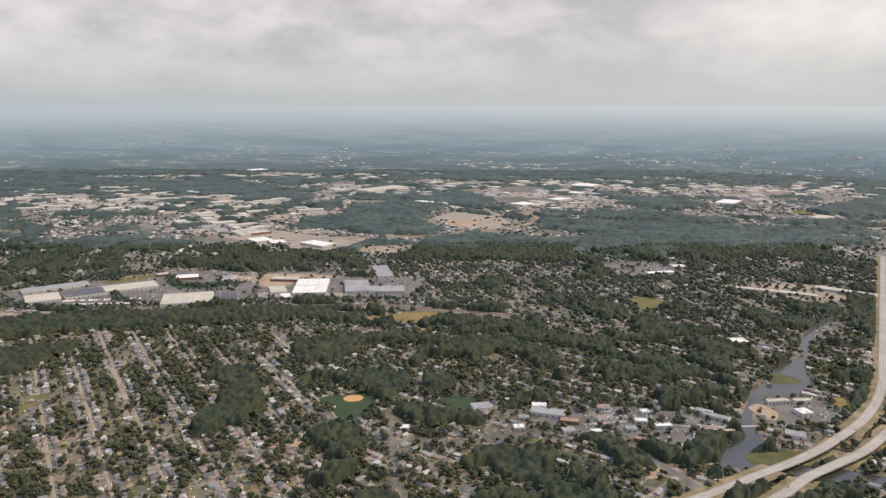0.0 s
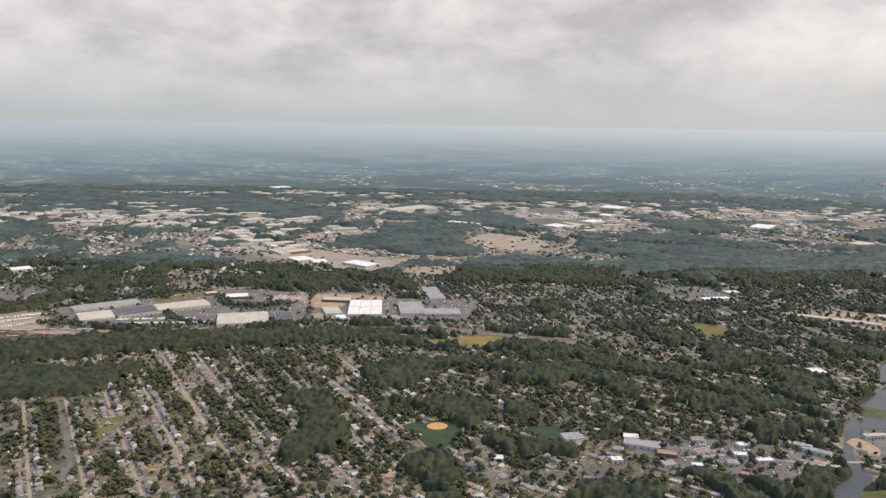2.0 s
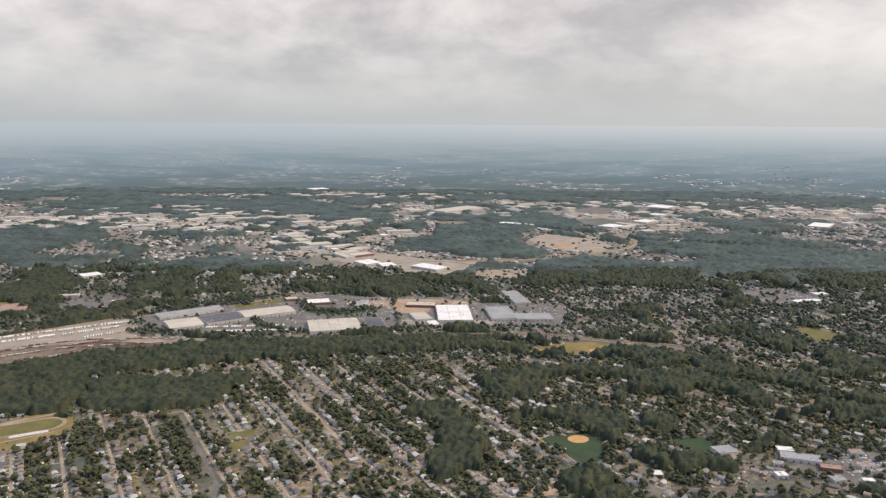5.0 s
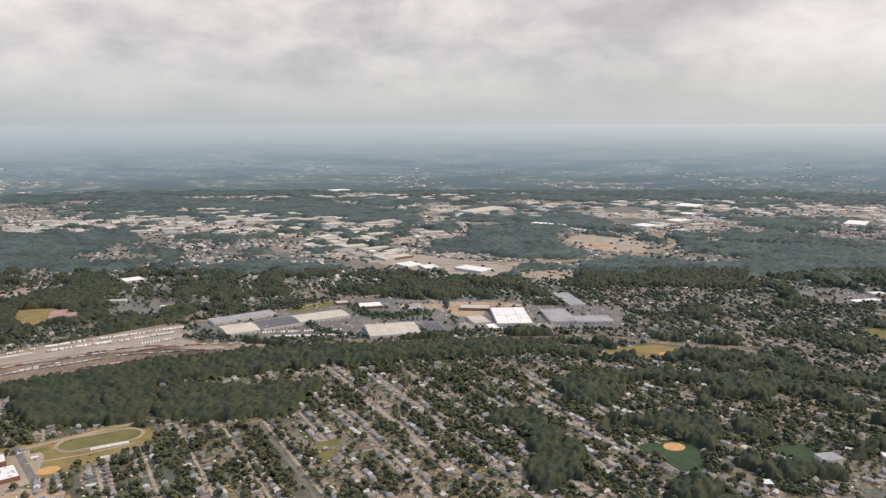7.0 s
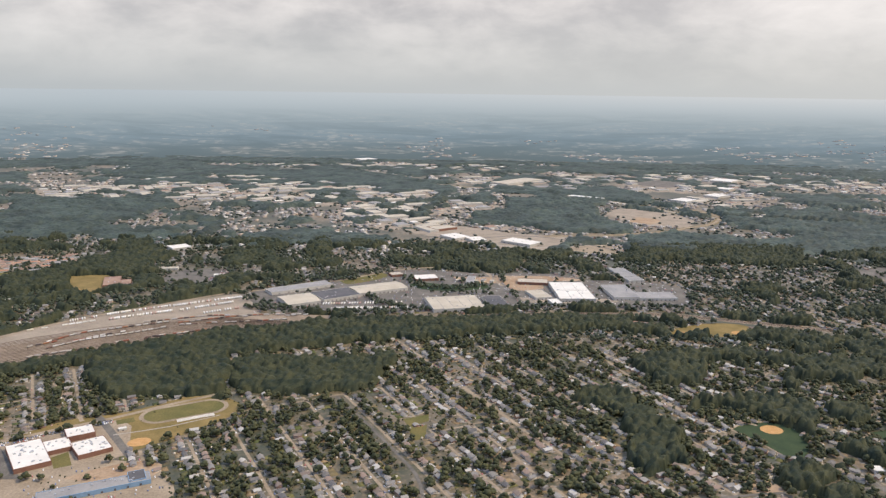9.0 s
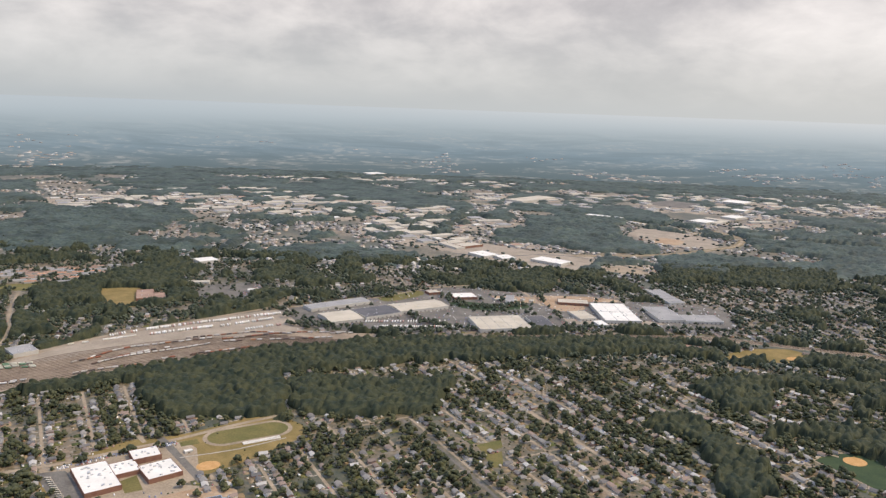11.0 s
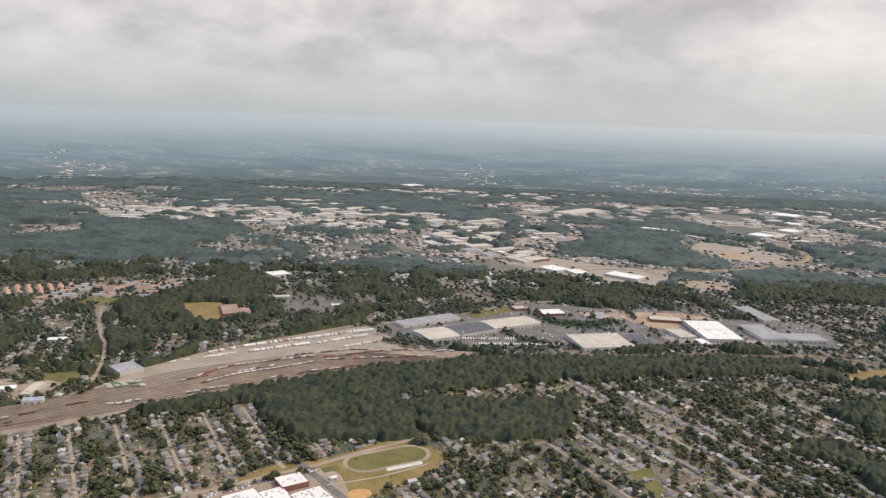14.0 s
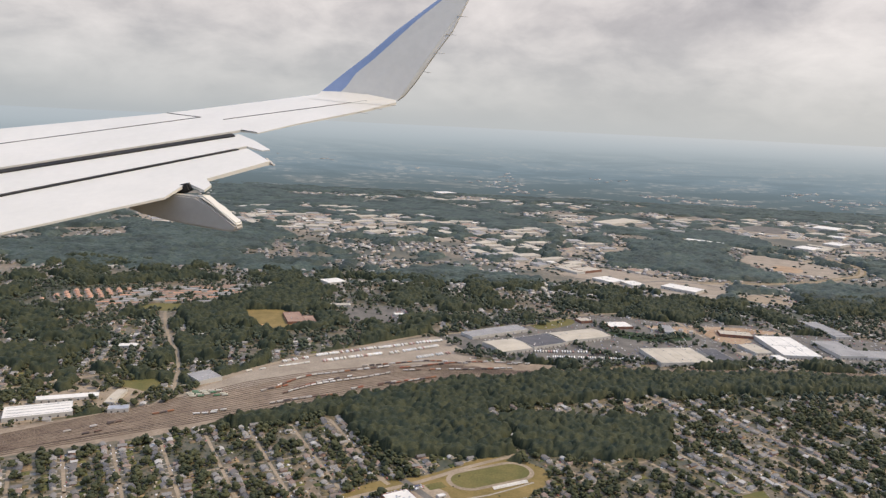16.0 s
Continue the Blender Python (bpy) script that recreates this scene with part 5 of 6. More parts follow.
def thicket(x, y):
    """Closed clumps of trees between the houses, more of them in the east and north."""
    grove = 0.62 * vnoise(x, y, 36) + 0.38 * vnoise(x + 70, y, 14)
    zone = zone_of(x, y)
    return (grove > np.where(zone == 1, np.where(y < 660, 0.67, 0.6), np.where(zone == 2, 0.575, 1.0))) & (y < 1410) & ~((x > -130) & (y > 985) & (y < 1290) & (grove < 0.7)) & ((zone > 0) | (y > 500))


def dwelling(x, y):
    """How likely a plot carries a house."""
    x, y = np.asarray(x, float), np.asarray(y, float)
    p = np.where(y < 900, 0.88, 0.72)
    patchy = vnoise(x, y, 95)
    p = np.where((x > -130) & (y > 620) & (y < 980), np.where(patchy > 0.3, 0.85, 0.35), p)
    p = np.where((y > 1000) & (y < 1500), np.where(patchy > 0.42, 0.75, 0.05), p)
    p = np.where((x > -130) & (y > 985) & (y < 1290), 0.85, p)
    p = np.where(y >= 1500, np.where(patchy > 0.5, 0.6, 0.02), p)
    p = np.where((x < -130) & (y < 900) & (vnoise(x, y, 60) < 0.2), 0.25, p)
    return np.where(wooded(x, y) | thicket(x, y) | built_on(x, y, 4.0) | ~free(x, y, 3.0) | ~in_reach(x, y), 0.0, p)


def plots():
    rr = np.random.default_rng(3)
    got = []
    for z, (deg, gap, off0) in enumerate(ZONES):
        u, n = axes_of(deg)
        for k in range(-90, 110):
            s = np.arange(-3400, 2400, 7.6)
            for side in (-6.6, 6.6):
                c = off0 + k * gap + side
                x, y = n[0] * c + u[0] * s + rr.normal(0, 0.6, len(s)), n[1] * c + u[1] * s + rr.normal(0, 0.6, len(s))
                ok = (y > 440) & (y < 1900) & (np.mod(s, 106) > 7)
                x, y = x[ok], y[ok]
                ok = (zone_of(x, y) == z)
                x, y = x[ok], y[ok]
                ok = rr.random(len(x)) < dwelling(x, y)
                for a, b in zip(x[ok], y[ok]):
                    got.append((a, b, side, z))
    return got


PLOTS = plots()


def street_net():
    bm = bmesh.new()
    def run(start, way, length, w, z, step=9.0):
        s = np.arange(0, length, step)
        pts = np.array(start) + np.outer(s, way)
        nn = np.array([-way[1], way[0]])
        x, y = pts[:, 0], pts[:, 1]
        ok = (zone_of(x, y) == z) & free(x, y) & in_reach(x, y) & ~wooded(x, y) & (y < 1400) & (dwelling(x + nn[0] * 6, y + nn[1] * 6) > 0.2)
        if z:
            ok &= vnoise(x, y, 70) > 0.5
        for p, a in zip(pts, ok):
            if a:
                q = p + way * (step + 0.3)
                vs = [p + nn * w / 2, p - nn * w / 2, q - nn * w / 2, q + nn * w / 2]
                bm.faces.new([bm.verts.new((*v, 0.055)) for v in vs])
    for z, (deg, gap, off0) in enumerate(ZONES):
        u, n = axes_of(deg)
        for k in range(-90, 110):
            run(n * (off0 + k * gap) + u * -3400, u, 5800, 2.6, z)
        for j in range(-33, 24):
            run(u * (j * 106 + 3.5) + n * -3000, n, 6600, 2.2, z)
    bmesh.ops.recalc_face_normals(bm, faces=bm.faces[:])
    if sum(f.normal.z for f in bm.faces) < 0:
        bmesh.ops.reverse_faces(bm, faces=bm.faces[:])
    tagged(part("residential_streets", bm, STREET), "worn pale residential streets between houses", "street", kind="structure")


street_net()


def house_thing(m, w, d, h, rise, ell, porch):
    root = empty("house", m, "small detached house with a shingle gable roof", "house", "houses along the streets")
    bm = bmesh.new()
    box(bm, 0, 0, h / 2, w, d, h)
    for sx in (-1, 1):
        v = [bm.verts.new(p) for p in ((sx * w / 2, -d / 2, h), (sx * w / 2, d / 2, h), (sx * w / 2, 0, h + rise))]
        bm.faces.new(v)
    if ell:
        box(bm, w * 0.22, -d * 0.62, h * 0.45, w * 0.42, d * 0.5, h * 0.9)
    part("wall", bm, HOUSE_WALL, root)
    bm = bmesh.new()
    o, t = 0.22, 0.09
    for sy in (-1, 1):
        low, top = (h - o * rise / (d / 2)), h + rise
        v = [bm.verts.new(p) for p in ((-w / 2 - o, sy * (d / 2 + o), low), (w / 2 + o, sy * (d / 2 + o), low), (w / 2 + o, 0, top), (-w / 2 - o, 0, top), (-w / 2 - o, sy * (d / 2 + o), low + t), (w / 2 + o, sy * (d / 2 + o), low + t), (w / 2 + o, 0, top + t), (-w / 2 - o, 0, top + t))]
        for f in ((0, 1, 2, 3), (4, 5, 6, 7), (0, 1, 5, 4), (0, 3, 7, 4), (1, 2, 6, 5)):
            bm.faces.new([v[i] for i in f])
    bmesh.ops.recalc_face_normals(bm, faces=bm.faces[:])
    part("roof", bm, HOUSE_ROOF, root)
    if ell:
        bm = bmesh.new()
        a, b, y0, y1 = w * 0.22 - w * 0.25, w * 0.22 + w * 0.25, -d * 0.92, 0
        v = [bm.verts.new(p) for p in ((a, y0, h * 0.88), (b, y0, h * 0.88), ((a + b) / 2, y0, h * 0.88 + rise * 0.7), (a, y1, h * 0.88), (b, y1, h * 0.88), ((a + b) / 2, y1, h * 0.88 + rise * 0.7))]
        for f in ((0, 2, 5, 3), (1, 4, 5, 2), (0, 1, 2)):
            bm.faces.new([v[i] for i in f])
        part("gable_roof", bm, HOUSE_ROOF, root)
    part("chimney", boxed(-w * 0.3, d * 0.12, h + rise * 0.85, 0.35, 0.35, rise * 0.9), BRICK_WALL, root, "brick chimney")
    part("door", boxed(w * 0.05, -d / 2 - 0.03, 0.45, 0.42, 0.06, 0.9), DARK_ROOF, root)
    for x in (-w * 0.3, w * 0.32):
        part("window", boxed(x, -d / 2 - 0.02, h * 0.58, 0.55, 0.05, 0.5), GLASS_DARK, root)
    if porch:
        part("porch", boxed(0, -d / 2 - 0.45, h * 0.8, w * 0.5, 0.9, 0.08), HOUSE_ROOF, root)
    return root


order = sorted(PLOTS, key=lambda p: p[1])
NEAR_HOUSES, REST = order[:300], order[300:]
kinds = []
for i, (x, y, side, z) in enumerate(NEAR_HOUSES):
    ang = ZONES[z][0] + (0 if side > 0 else 180) + rng.normal(0, 2) + (90 if rng.random() < 0.25 else 0)
    m = pose(x, y, 0.0, 0, 0, ang)
    if len(kinds) < 9:
        kinds.append(house_thing(m, rng.uniform(5.0, 7.0), rng.uniform(3.8, 4.8), rng.choice([1.3, 1.4, 2.4]), rng.uniform(0.9, 1.5), len(kinds) % 3 == 1, len(kinds) % 2 == 0))
    else:
        copy_thing(kinds[int(rng.integers(9))], m)


def house_field(plots_in, name):
    """Many simple gabled houses in one mesh: walls with gables, and roof slabs over them."""
    n = len(plots_in)
    r = np.random.default_rng(21)
    p = np.array([q[:2] for q in plots_in])
    ang = np.radians([ZONES[q[3]][0] for q in plots_in]) + np.where(r.random(n) < 0.3, np.pi / 2, 0) + r.normal(0, 0.05, n)
    far = np.where(p[:, 1] > 1300, 1.25, 1.0)
    w, d = r.uniform(4.6, 7.2, n) * far, r.uniform(3.6, 4.9, n) * far
    h, rise = r.choice([1.2, 1.4, 2.1], n) * far, r.uniform(0.75, 1.3, n)
    z0 = np.zeros(n)
    def place(lx, ly, lz):
        c, s = np.cos(ang), np.sin(ang)
        return np.stack([p[:, 0] + lx * c - ly * s, p[:, 1] + lx * s + ly * c, lz], 1)
    x0, x1, y0, y1 = -w / 2, w / 2, -d / 2, d / 2
    wall = [place(x0, y0, z0), place(x1, y0, z0), place(x1, y1, z0), place(x0, y1, z0), place(x0, y0, h), place(x1, y0, h), place(x1, y1, h), place(x0, y1, h), place(x0, 0 * w, h + rise * 0.97), place(x1, 0 * w, h + rise * 0.97)]
    wt = [(0, 1, 5), (0, 5, 4), (1, 2, 6), (1, 6, 5), (2, 3, 7), (2, 7, 6), (3, 0, 4), (3, 4, 7), (4, 8, 7), (5, 6, 9)]
    o = 0.2
    e = h - o * rise / (d / 2)
    roof = [place(x0 - o, y0 - o, e), place(x1 + o, y0 - o, e), place(x1 + o, 0 * w, h + rise), place(x0 - o, 0 * w, h + rise), place(x0 - o, y1 + o, e), place(x1 + o, y1 + o, e)]
    rt = [(10, 11, 12), (10, 12, 13), (13, 12, 15), (13, 15, 14)]
    verts = np.stack(wall + roof, 1).reshape(-1, 3)
    tri = np.array(wt + rt)
    tris = (tri[None] + 16 * np.arange(n)[:, None, None]).reshape(-1, 3)
    idx = np.tile(np.array([0] * len(wt) + [1] * len(rt)), n)
    ob = big_mesh(name, verts, tris, [ROW_WALL, ROW_ROOF], idx)
    return tagged(ob, "rows of small gabled houses with mixed roofs", "houses", kind="stuff")


house_field(REST, "houses_beyond")


def slabs(name, centres, w, d, h, ang, mat, label, category, rise=0.0):
    """Small boxes in one mesh: driveways, sheds, cars."""
    n = len(centres)
    p = np.asarray(centres, float)
    w, d, h, ang = (np.broadcast_to(np.asarray(v, float), (n,)) for v in (w, d, h, ang))
    c, s = np.cos(ang), np.sin(ang)
    corners = []
    for lz in (0, 1):
        for lx, ly in ((-1, -1), (1, -1), (1, 1), (-1, 1)):
            a, b = lx * w / 2, ly * d / 2
            corners.append(np.stack([p[:, 0] + a * c - b * s, p[:, 1] + a * s + b * c, lz * h + 0.02 + rise], 1))
    verts = np.stack(corners, 1).reshape(-1, 3)
    tri = np.array([(4, 5, 6), (4, 6, 7), (0, 1, 5), (0, 5, 4), (1, 2, 6), (1, 6, 5), (2, 3, 7), (2, 7, 6), (3, 0, 4), (3, 4, 7)])
    tris = (tri[None] + 8 * np.arange(n)[:, None, None]).reshape(-1, 3)
    return tagged(big_mesh(name, verts, tris, [mat]), label, category, kind="stuff")


r9 = np.random.default_rng(9)


def beside(across, along, reach, wander=0.0):
    """Places beside each house, counted from its street."""
    got, turn = [], []
    for x, y, side, z in PLOTS:
        if y < reach:
            u, n = axes_of(ZONES[z][0])
            s = along + r9.normal(0, wander) if wander else along
            got.append((x + n[0] * side * across + u[0] * s, y + n[1] * side * across + u[1] * s))
            turn.append(radians(ZONES[z][0]))
    return np.array(got), np.array(turn)


LAWN = material("garden_lawn", (0.09, 0.095, 0.04), (0.14, 0.125, 0.06), 0.2, 0.9, 0.15, vary="island", palette=[(0.085, 0.1, 0.034), (0.17, 0.135, 0.075), (0.12, 0.118, 0.045), (0.24, 0.17, 0.1), (0.07, 0.085, 0.032), (0.15, 0.14, 0.055), (0.3, 0.22, 0.135)])
lawn, lawn_turn = beside(0.62, 0.0, 1150, 0.6)
slabs("garden_lawns", lawn, r9.uniform(4.5, 7.4, len(lawn)), r9.uniform(5.5, 9.0, len(lawn)), r9.uniform(0.01, 0.045, len(lawn)), lawn_turn, LAWN, "mown and bare back garden plots, green to tan", "garden plots")
drive, drive_turn = beside(-0.42, 3.0, 1300)
slabs("driveways", drive, r9.uniform(3.5, 6.0, len(drive)), r9.uniform(1.0, 1.9, len(drive)), 0.03, drive_turn + math.pi / 2, CONCRETE, "pale concrete driveways beside houses", "driveway")
back, _ = beside(0.95, 0.0, 1300, 2.0)
back = back[r9.random(len(back)) < 0.4]
slabs("garden_sheds", back, r9.uniform(1.2, 2.2, len(back)), r9.uniform(1.0, 1.8, len(back)), r9.uniform(0.7, 1.1, len(back)), r9.uniform(0, 3, len(back)), ROW_WALL, "small sheds in back gardens", "shed")


def parked():
    pts, ang, school = [], [], []
    for poly, a, gap, fill in ((SHOPS_LOT, 0.3, 2.0, 0.3), (NORTH_LOT, 0.2, 1.9, 0.5), (PLAZA, 0.2, 2.2, 0.4), (LOW_GROUND, 0.5, 2.0, 0.1), (EAST_LOT, 0.4, 2.2, 0.45), (COMPOUND, 0.2, 2.2, 0.25), (PLANT_YARD, 0.25, 2.6, 0.12)):
        px, py = [q[0] for q in poly], [q[1] for q in poly]
        for x in np.arange(min(px), max(px), gap):
            for y in np.arange(min(py), max(py), 4.6):
                if r9.random() < fill:
                    pts.append((x + 0.3 * y * 0.2, y + r9.normal(0, 0.2)))
                    ang.append(a + math.pi / 2)
    pts, ang = np.array(pts), np.array(ang)
    ok = np.zeros(len(pts), bool)
    for poly in (SHOPS_LOT, NORTH_LOT, PLAZA, LOW_GROUND, EAST_LOT, COMPOUND, PLANT_YARD):
        ok |= inside(poly, pts[:, 0], pts[:, 1])
    for x, y in spline([(-689, 599), (-671, 613), (-660, 623), (-640, 635), (-622, 649)], 1.25):
        for off in (0.0, 3.4):
            if r9.random() < 0.75:
                school.append((x + off * 0.55, y - off * 0.8))
    st, st_turn = beside(-0.75, 1.5, 1100)
    take = r9.random(len(st)) < 0.45
    pts = np.vstack([pts[ok], st[take], school])
    ang = np.concatenate([ang[ok], st_turn[take], np.full(len(school), 2.2)])
    n = len(pts)
    slabs("parked_cars", pts, r9.uniform(1.7, 2.1, n), 0.8, 0.55, ang, CARS_PAINT, "parked cars in lots and along streets", "parked cars")


parked()


# ---- trees ----
ICO_V, ICO_F = [], []
bm = bmesh.new()
bmesh.ops.create_icosphere(bm, subdivisions=1, radius=1.0)
bm.verts.index_update()
ICO_V = np.array([v.co[:] for v in bm.verts])
ICO_F = np.array([[v.index for v in f.verts] for f in bm.faces])
bm.free()


def canopy(name, xy, size, clumps, seed, label, squash=0.82, mat=None):
    """Crowns in one mesh: each a dome of overlapping uneven leaf clumps."""
    r = np.random.default_rng(seed)
    n = len(xy)
    allv, allf = [], []
    base = 0
    lean = r.uniform(0, 6.28, n)
    tall = size * r.uniform(0.85, 1.25, n)
    for k in range(clumps):
        if clumps == 1:
            cx, cy, cz, rad = xy[:, 0], xy[:, 1], size * 0.55 * squash, size * r.uniform(0.7, 0.95, n)
        else:
            # the first clump is the crown's heart, the others ring it in two tiers
            tier = 0.0 if k == 0 else (0.62 if k % 3 else 0.36)
            a = lean + k * 2.4 + r.uniform(-0.4, 0.4, n)
            q = size * tier * r.uniform(0.75, 1.15, n)
            cx, cy = xy[:, 0] + np.cos(a) * q, xy[:, 1] + np.sin(a) * q
            cz = tall * (1.0 if k == 0 else (0.72 if k % 3 else 1.25)) + r.uniform(-0.12, 0.12, n) * size
            rad = size * (0.66 if k == 0 else 0.46) * r.uniform(0.82, 1.15, n)
        v = ICO_V[None] * (1 + r.uniform(-0.28, 0.24, (n, 12, 1))) * rad[:, None, None]
        v[..., 2] *= squash
        v += np.stack([cx, cy, np.broadcast_to(cz, (n,))], 1)[:, None, :]
        v[..., 2] = np.maximum(v[..., 2], 0.05)
        allv.append(v.reshape(-1, 3))
        allf.append((ICO_F[None] + 12 * np.arange(n)[:, None, None]).reshape(-1, 3) + base)
        base += 12 * n
    ob = big_mesh(name, np.vstack(allv), np.vstack(allf), [mat or LEAVES], None, clumps == 1)
    return tagged(ob, label, "trees", kind="stuff")


def tree_density(x, y):
    p = np.full(np.shape(x), 0.5)
    grove = 0.7 * vnoise(x, y, 30) + 0.3 * vnoise(x + 70, y, 13)
    p = np.where(grove > 0.58, 0.95, np.where(grove < 0.42, 0.26, p))
    p = np.where(zone_of(x, y) == 1, np.where(grove < 0.44, 0.3, 0.66), p)
    p = np.where(thicket(x, y), 0.05, p)
    p = np.where(y > 1320, np.where(grove > 0.5, 0.6, 0.2), p)
    p = np.where(wooded(x, y), np.where(y < 1290, 0.04, 1.0), p)
    p = np.where(free(x, y, 1.0), p, 0.0)
    for poly, few in SOFT:
        p = np.where(inside(poly, x, y), few, p)
    for line, reach in LINES:
        p = np.where(near_line(line, reach, x, y), 0.0, p)
    for row, reach in TREE_ROWS:
        p = np.where(near_line(row, reach, x, y), 0.95, p)
    return np.where(in_reach(x, y) & ~built_on(x, y), p, 0.0)


house_xy = np.array([q[:2] for q in PLOTS])


def clear_of_houses(x, y, reach):
    cells = {}
    for a, b in house_xy:
        cells.setdefault((int(a // 6), int(b // 6)), []).append((a, b))
    ok = np.ones(len(x), bool)
    for i, (a, b) in enumerate(zip(x, y)):
        ci, cj = int(a // 6), int(b // 6)
        for di in (-1, 0, 1):
            for dj in (-1, 0, 1):
                for hx, hy in cells.get((ci + di, cj + dj), ()):
                    if (a - hx) ** 2 + (b - hy) ** 2 < reach * reach:
                        ok[i] = False
    # streets stay open
    deg, gap, off0 = ZONES[0]
    n = axes_of(deg)[1]
    across = np.mod(x * n[0] + y * n[1] - off0 + gap / 2, gap) - gap / 2
    return ok & ((np.abs(across) > 2.4) | wooded(x, y) | (zone_of(x, y) > 0))


def scatter(y0, y1, cell, seed):
    r = np.random.default_rng(seed)
    xs = np.arange(-1100 - (y1 - 587) * 0.66, 400 + (y1 - 492) * 0.57, cell)
    ys = np.arange(y0, y1, cell)
    x, y = np.meshgrid(xs, ys)
    x, y = x.ravel() + r.uniform(-0.5, 0.5, x.size) * cell, y.ravel() + r.uniform(-0.5, 0.5, x.size) * cell
    ok = r.random(len(x)) < tree_density(x, y)
    return x[ok], y[ok], r


x, y, r = scatter(440, 880, 5.2, 31)
ok = clear_of_houses(x, y, 2.9)
x, y = x[ok], y[ok]
size = 1.7 + 2.6 * r.random(len(x)) ** 1.5
rank = np.argsort((y - 440) + np.abs(x + 200) * 0.15 + r.uniform(0, 120, len(y)))
NEAR_TREES = rank[:300]
rest = rank[300:]
canopy("trees_near", np.stack([x, y], 1)[rest], size[rest], 8, 41, "dark green broadleaf trees between houses")


def tree_thing(m, s, seed):
    root = empty("tree", m, "dark green broadleaf tree in a garden", "tree", "garden trees")
    bm = bmesh.new()
    tube(bm, (0, 0, -0.05), (0.05, 0, s * 0.75), s * 0.10, s * 0.06, 7)
    r = np.random.default_rng(seed)
    for a in r.uniform(0, 6.28, 4):
        tube(bm, (0.04, 0, s * 0.6), (math.cos(a) * s * 0.5, math.sin(a) * s * 0.5, s * 1.05), s * 0.05, s * 0.02, 5)
    part("trunk", bm, BARK, root)
    bm = bmesh.new()
    for k in range(17):
        a, q = k * 2.4 + r.uniform(-0.4, 0.4), (0.0 if k == 0 else (0.68 if k % 3 else 0.36)) * r.uniform(0.75, 1.15)
        rad = s * (0.6 if k == 0 else r.uniform(0.26, 0.42))
        up = 1.05 if k == 0 else ((0.72 if k % 2 else 1.0) if k % 3 else 1.4)
        got = bmesh.ops.create_icosphere(bm, subdivisions=1, radius=rad, matrix=pose(math.cos(a) * q * s, math.sin(a) * q * s, s * (up + r.uniform(-0.1, 0.1)), 0, 0, r.uniform(0, 90)))
        for v in got["verts"]:
            v.co += Vector(r.uniform(-0.26, 0.26, 3)) * rad
    part("crown", bm, LEAF, root)
    return root


tree_kinds = []
for i, k in enumerate(NEAR_TREES):
    m = pose(x[k], y[k], 0, 0, 0, float(r.uniform(0, 360)))
    if len(tree_kinds) < 10:
        tree_kinds.append(tree_thing(m, 1.8 + 0.24 * len(tree_kinds), 60 + i))
    else:
        copy_thing(tree_kinds[int(r.integers(10))], m)

x, y, r = scatter(880, 1460, 5.8, 32)
ok = clear_of_houses(x, y, 3.0) & (r.random(len(x)) > np.clip((y - 1280) / 200, 0, 1))
x, y = x[ok], y[ok]
canopy("trees_middle", np.stack([x, y], 1), 1.9 + 2.7 * r.random(len(x)) ** 1.4, 4, 42, "dark green broadleaf trees and woods", 0.82, MID_HAZE_LEAVES)
x, y, r = scatter(440, 900, 3.4, 35)
keep = (r.random(len(x)) < 0.75) & ~wooded(x, y)
x, y = x[keep], y[keep]
ok = clear_of_houses(x, y, 3.2)
x, y = x[ok], y[ok]
canopy("garden_shrubs", np.stack([x, y], 1), r.uniform(0.5, 1.15, len(x)), 1, 45, "low dark hedges and shrubs in gardens", 0.75)


def crown_tops(gx, gy, pitch):
    """Height of a closed canopy: the highest of the domed crowns that stand round each place, one to a jittered cell."""
    i, j = np.floor(gx / pitch).astype(int), np.floor(gy / pitch).astype(int)
    top = np.zeros(gx.shape)
    for di in (-1, 0, 1):
        for dj in (-1, 0, 1):
            a, b = (i + di) % 251, (j + dj) % 253
            cx = (i + di + 0.5 + 0.75 * (LATTICE[a, b] - 0.5)) * pitch
            cy = (j + dj + 0.5 + 0.75 * (LATTICE[b, a] - 0.5)) * pitch
            reach = pitch * (0.62 + 0.4 * LATTICE[(a + 90) % 256, b])
            tall = pitch * (0.85 + 0.95 * LATTICE[a, (b + 90) % 256])
            d2 = ((gx - cx) ** 2 + (gy - cy) ** 2) / reach ** 2
            top = np.maximum(top, tall * np.sqrt(np.clip(1 - d2, 0, 1)) + pitch * 0.25)
    return top


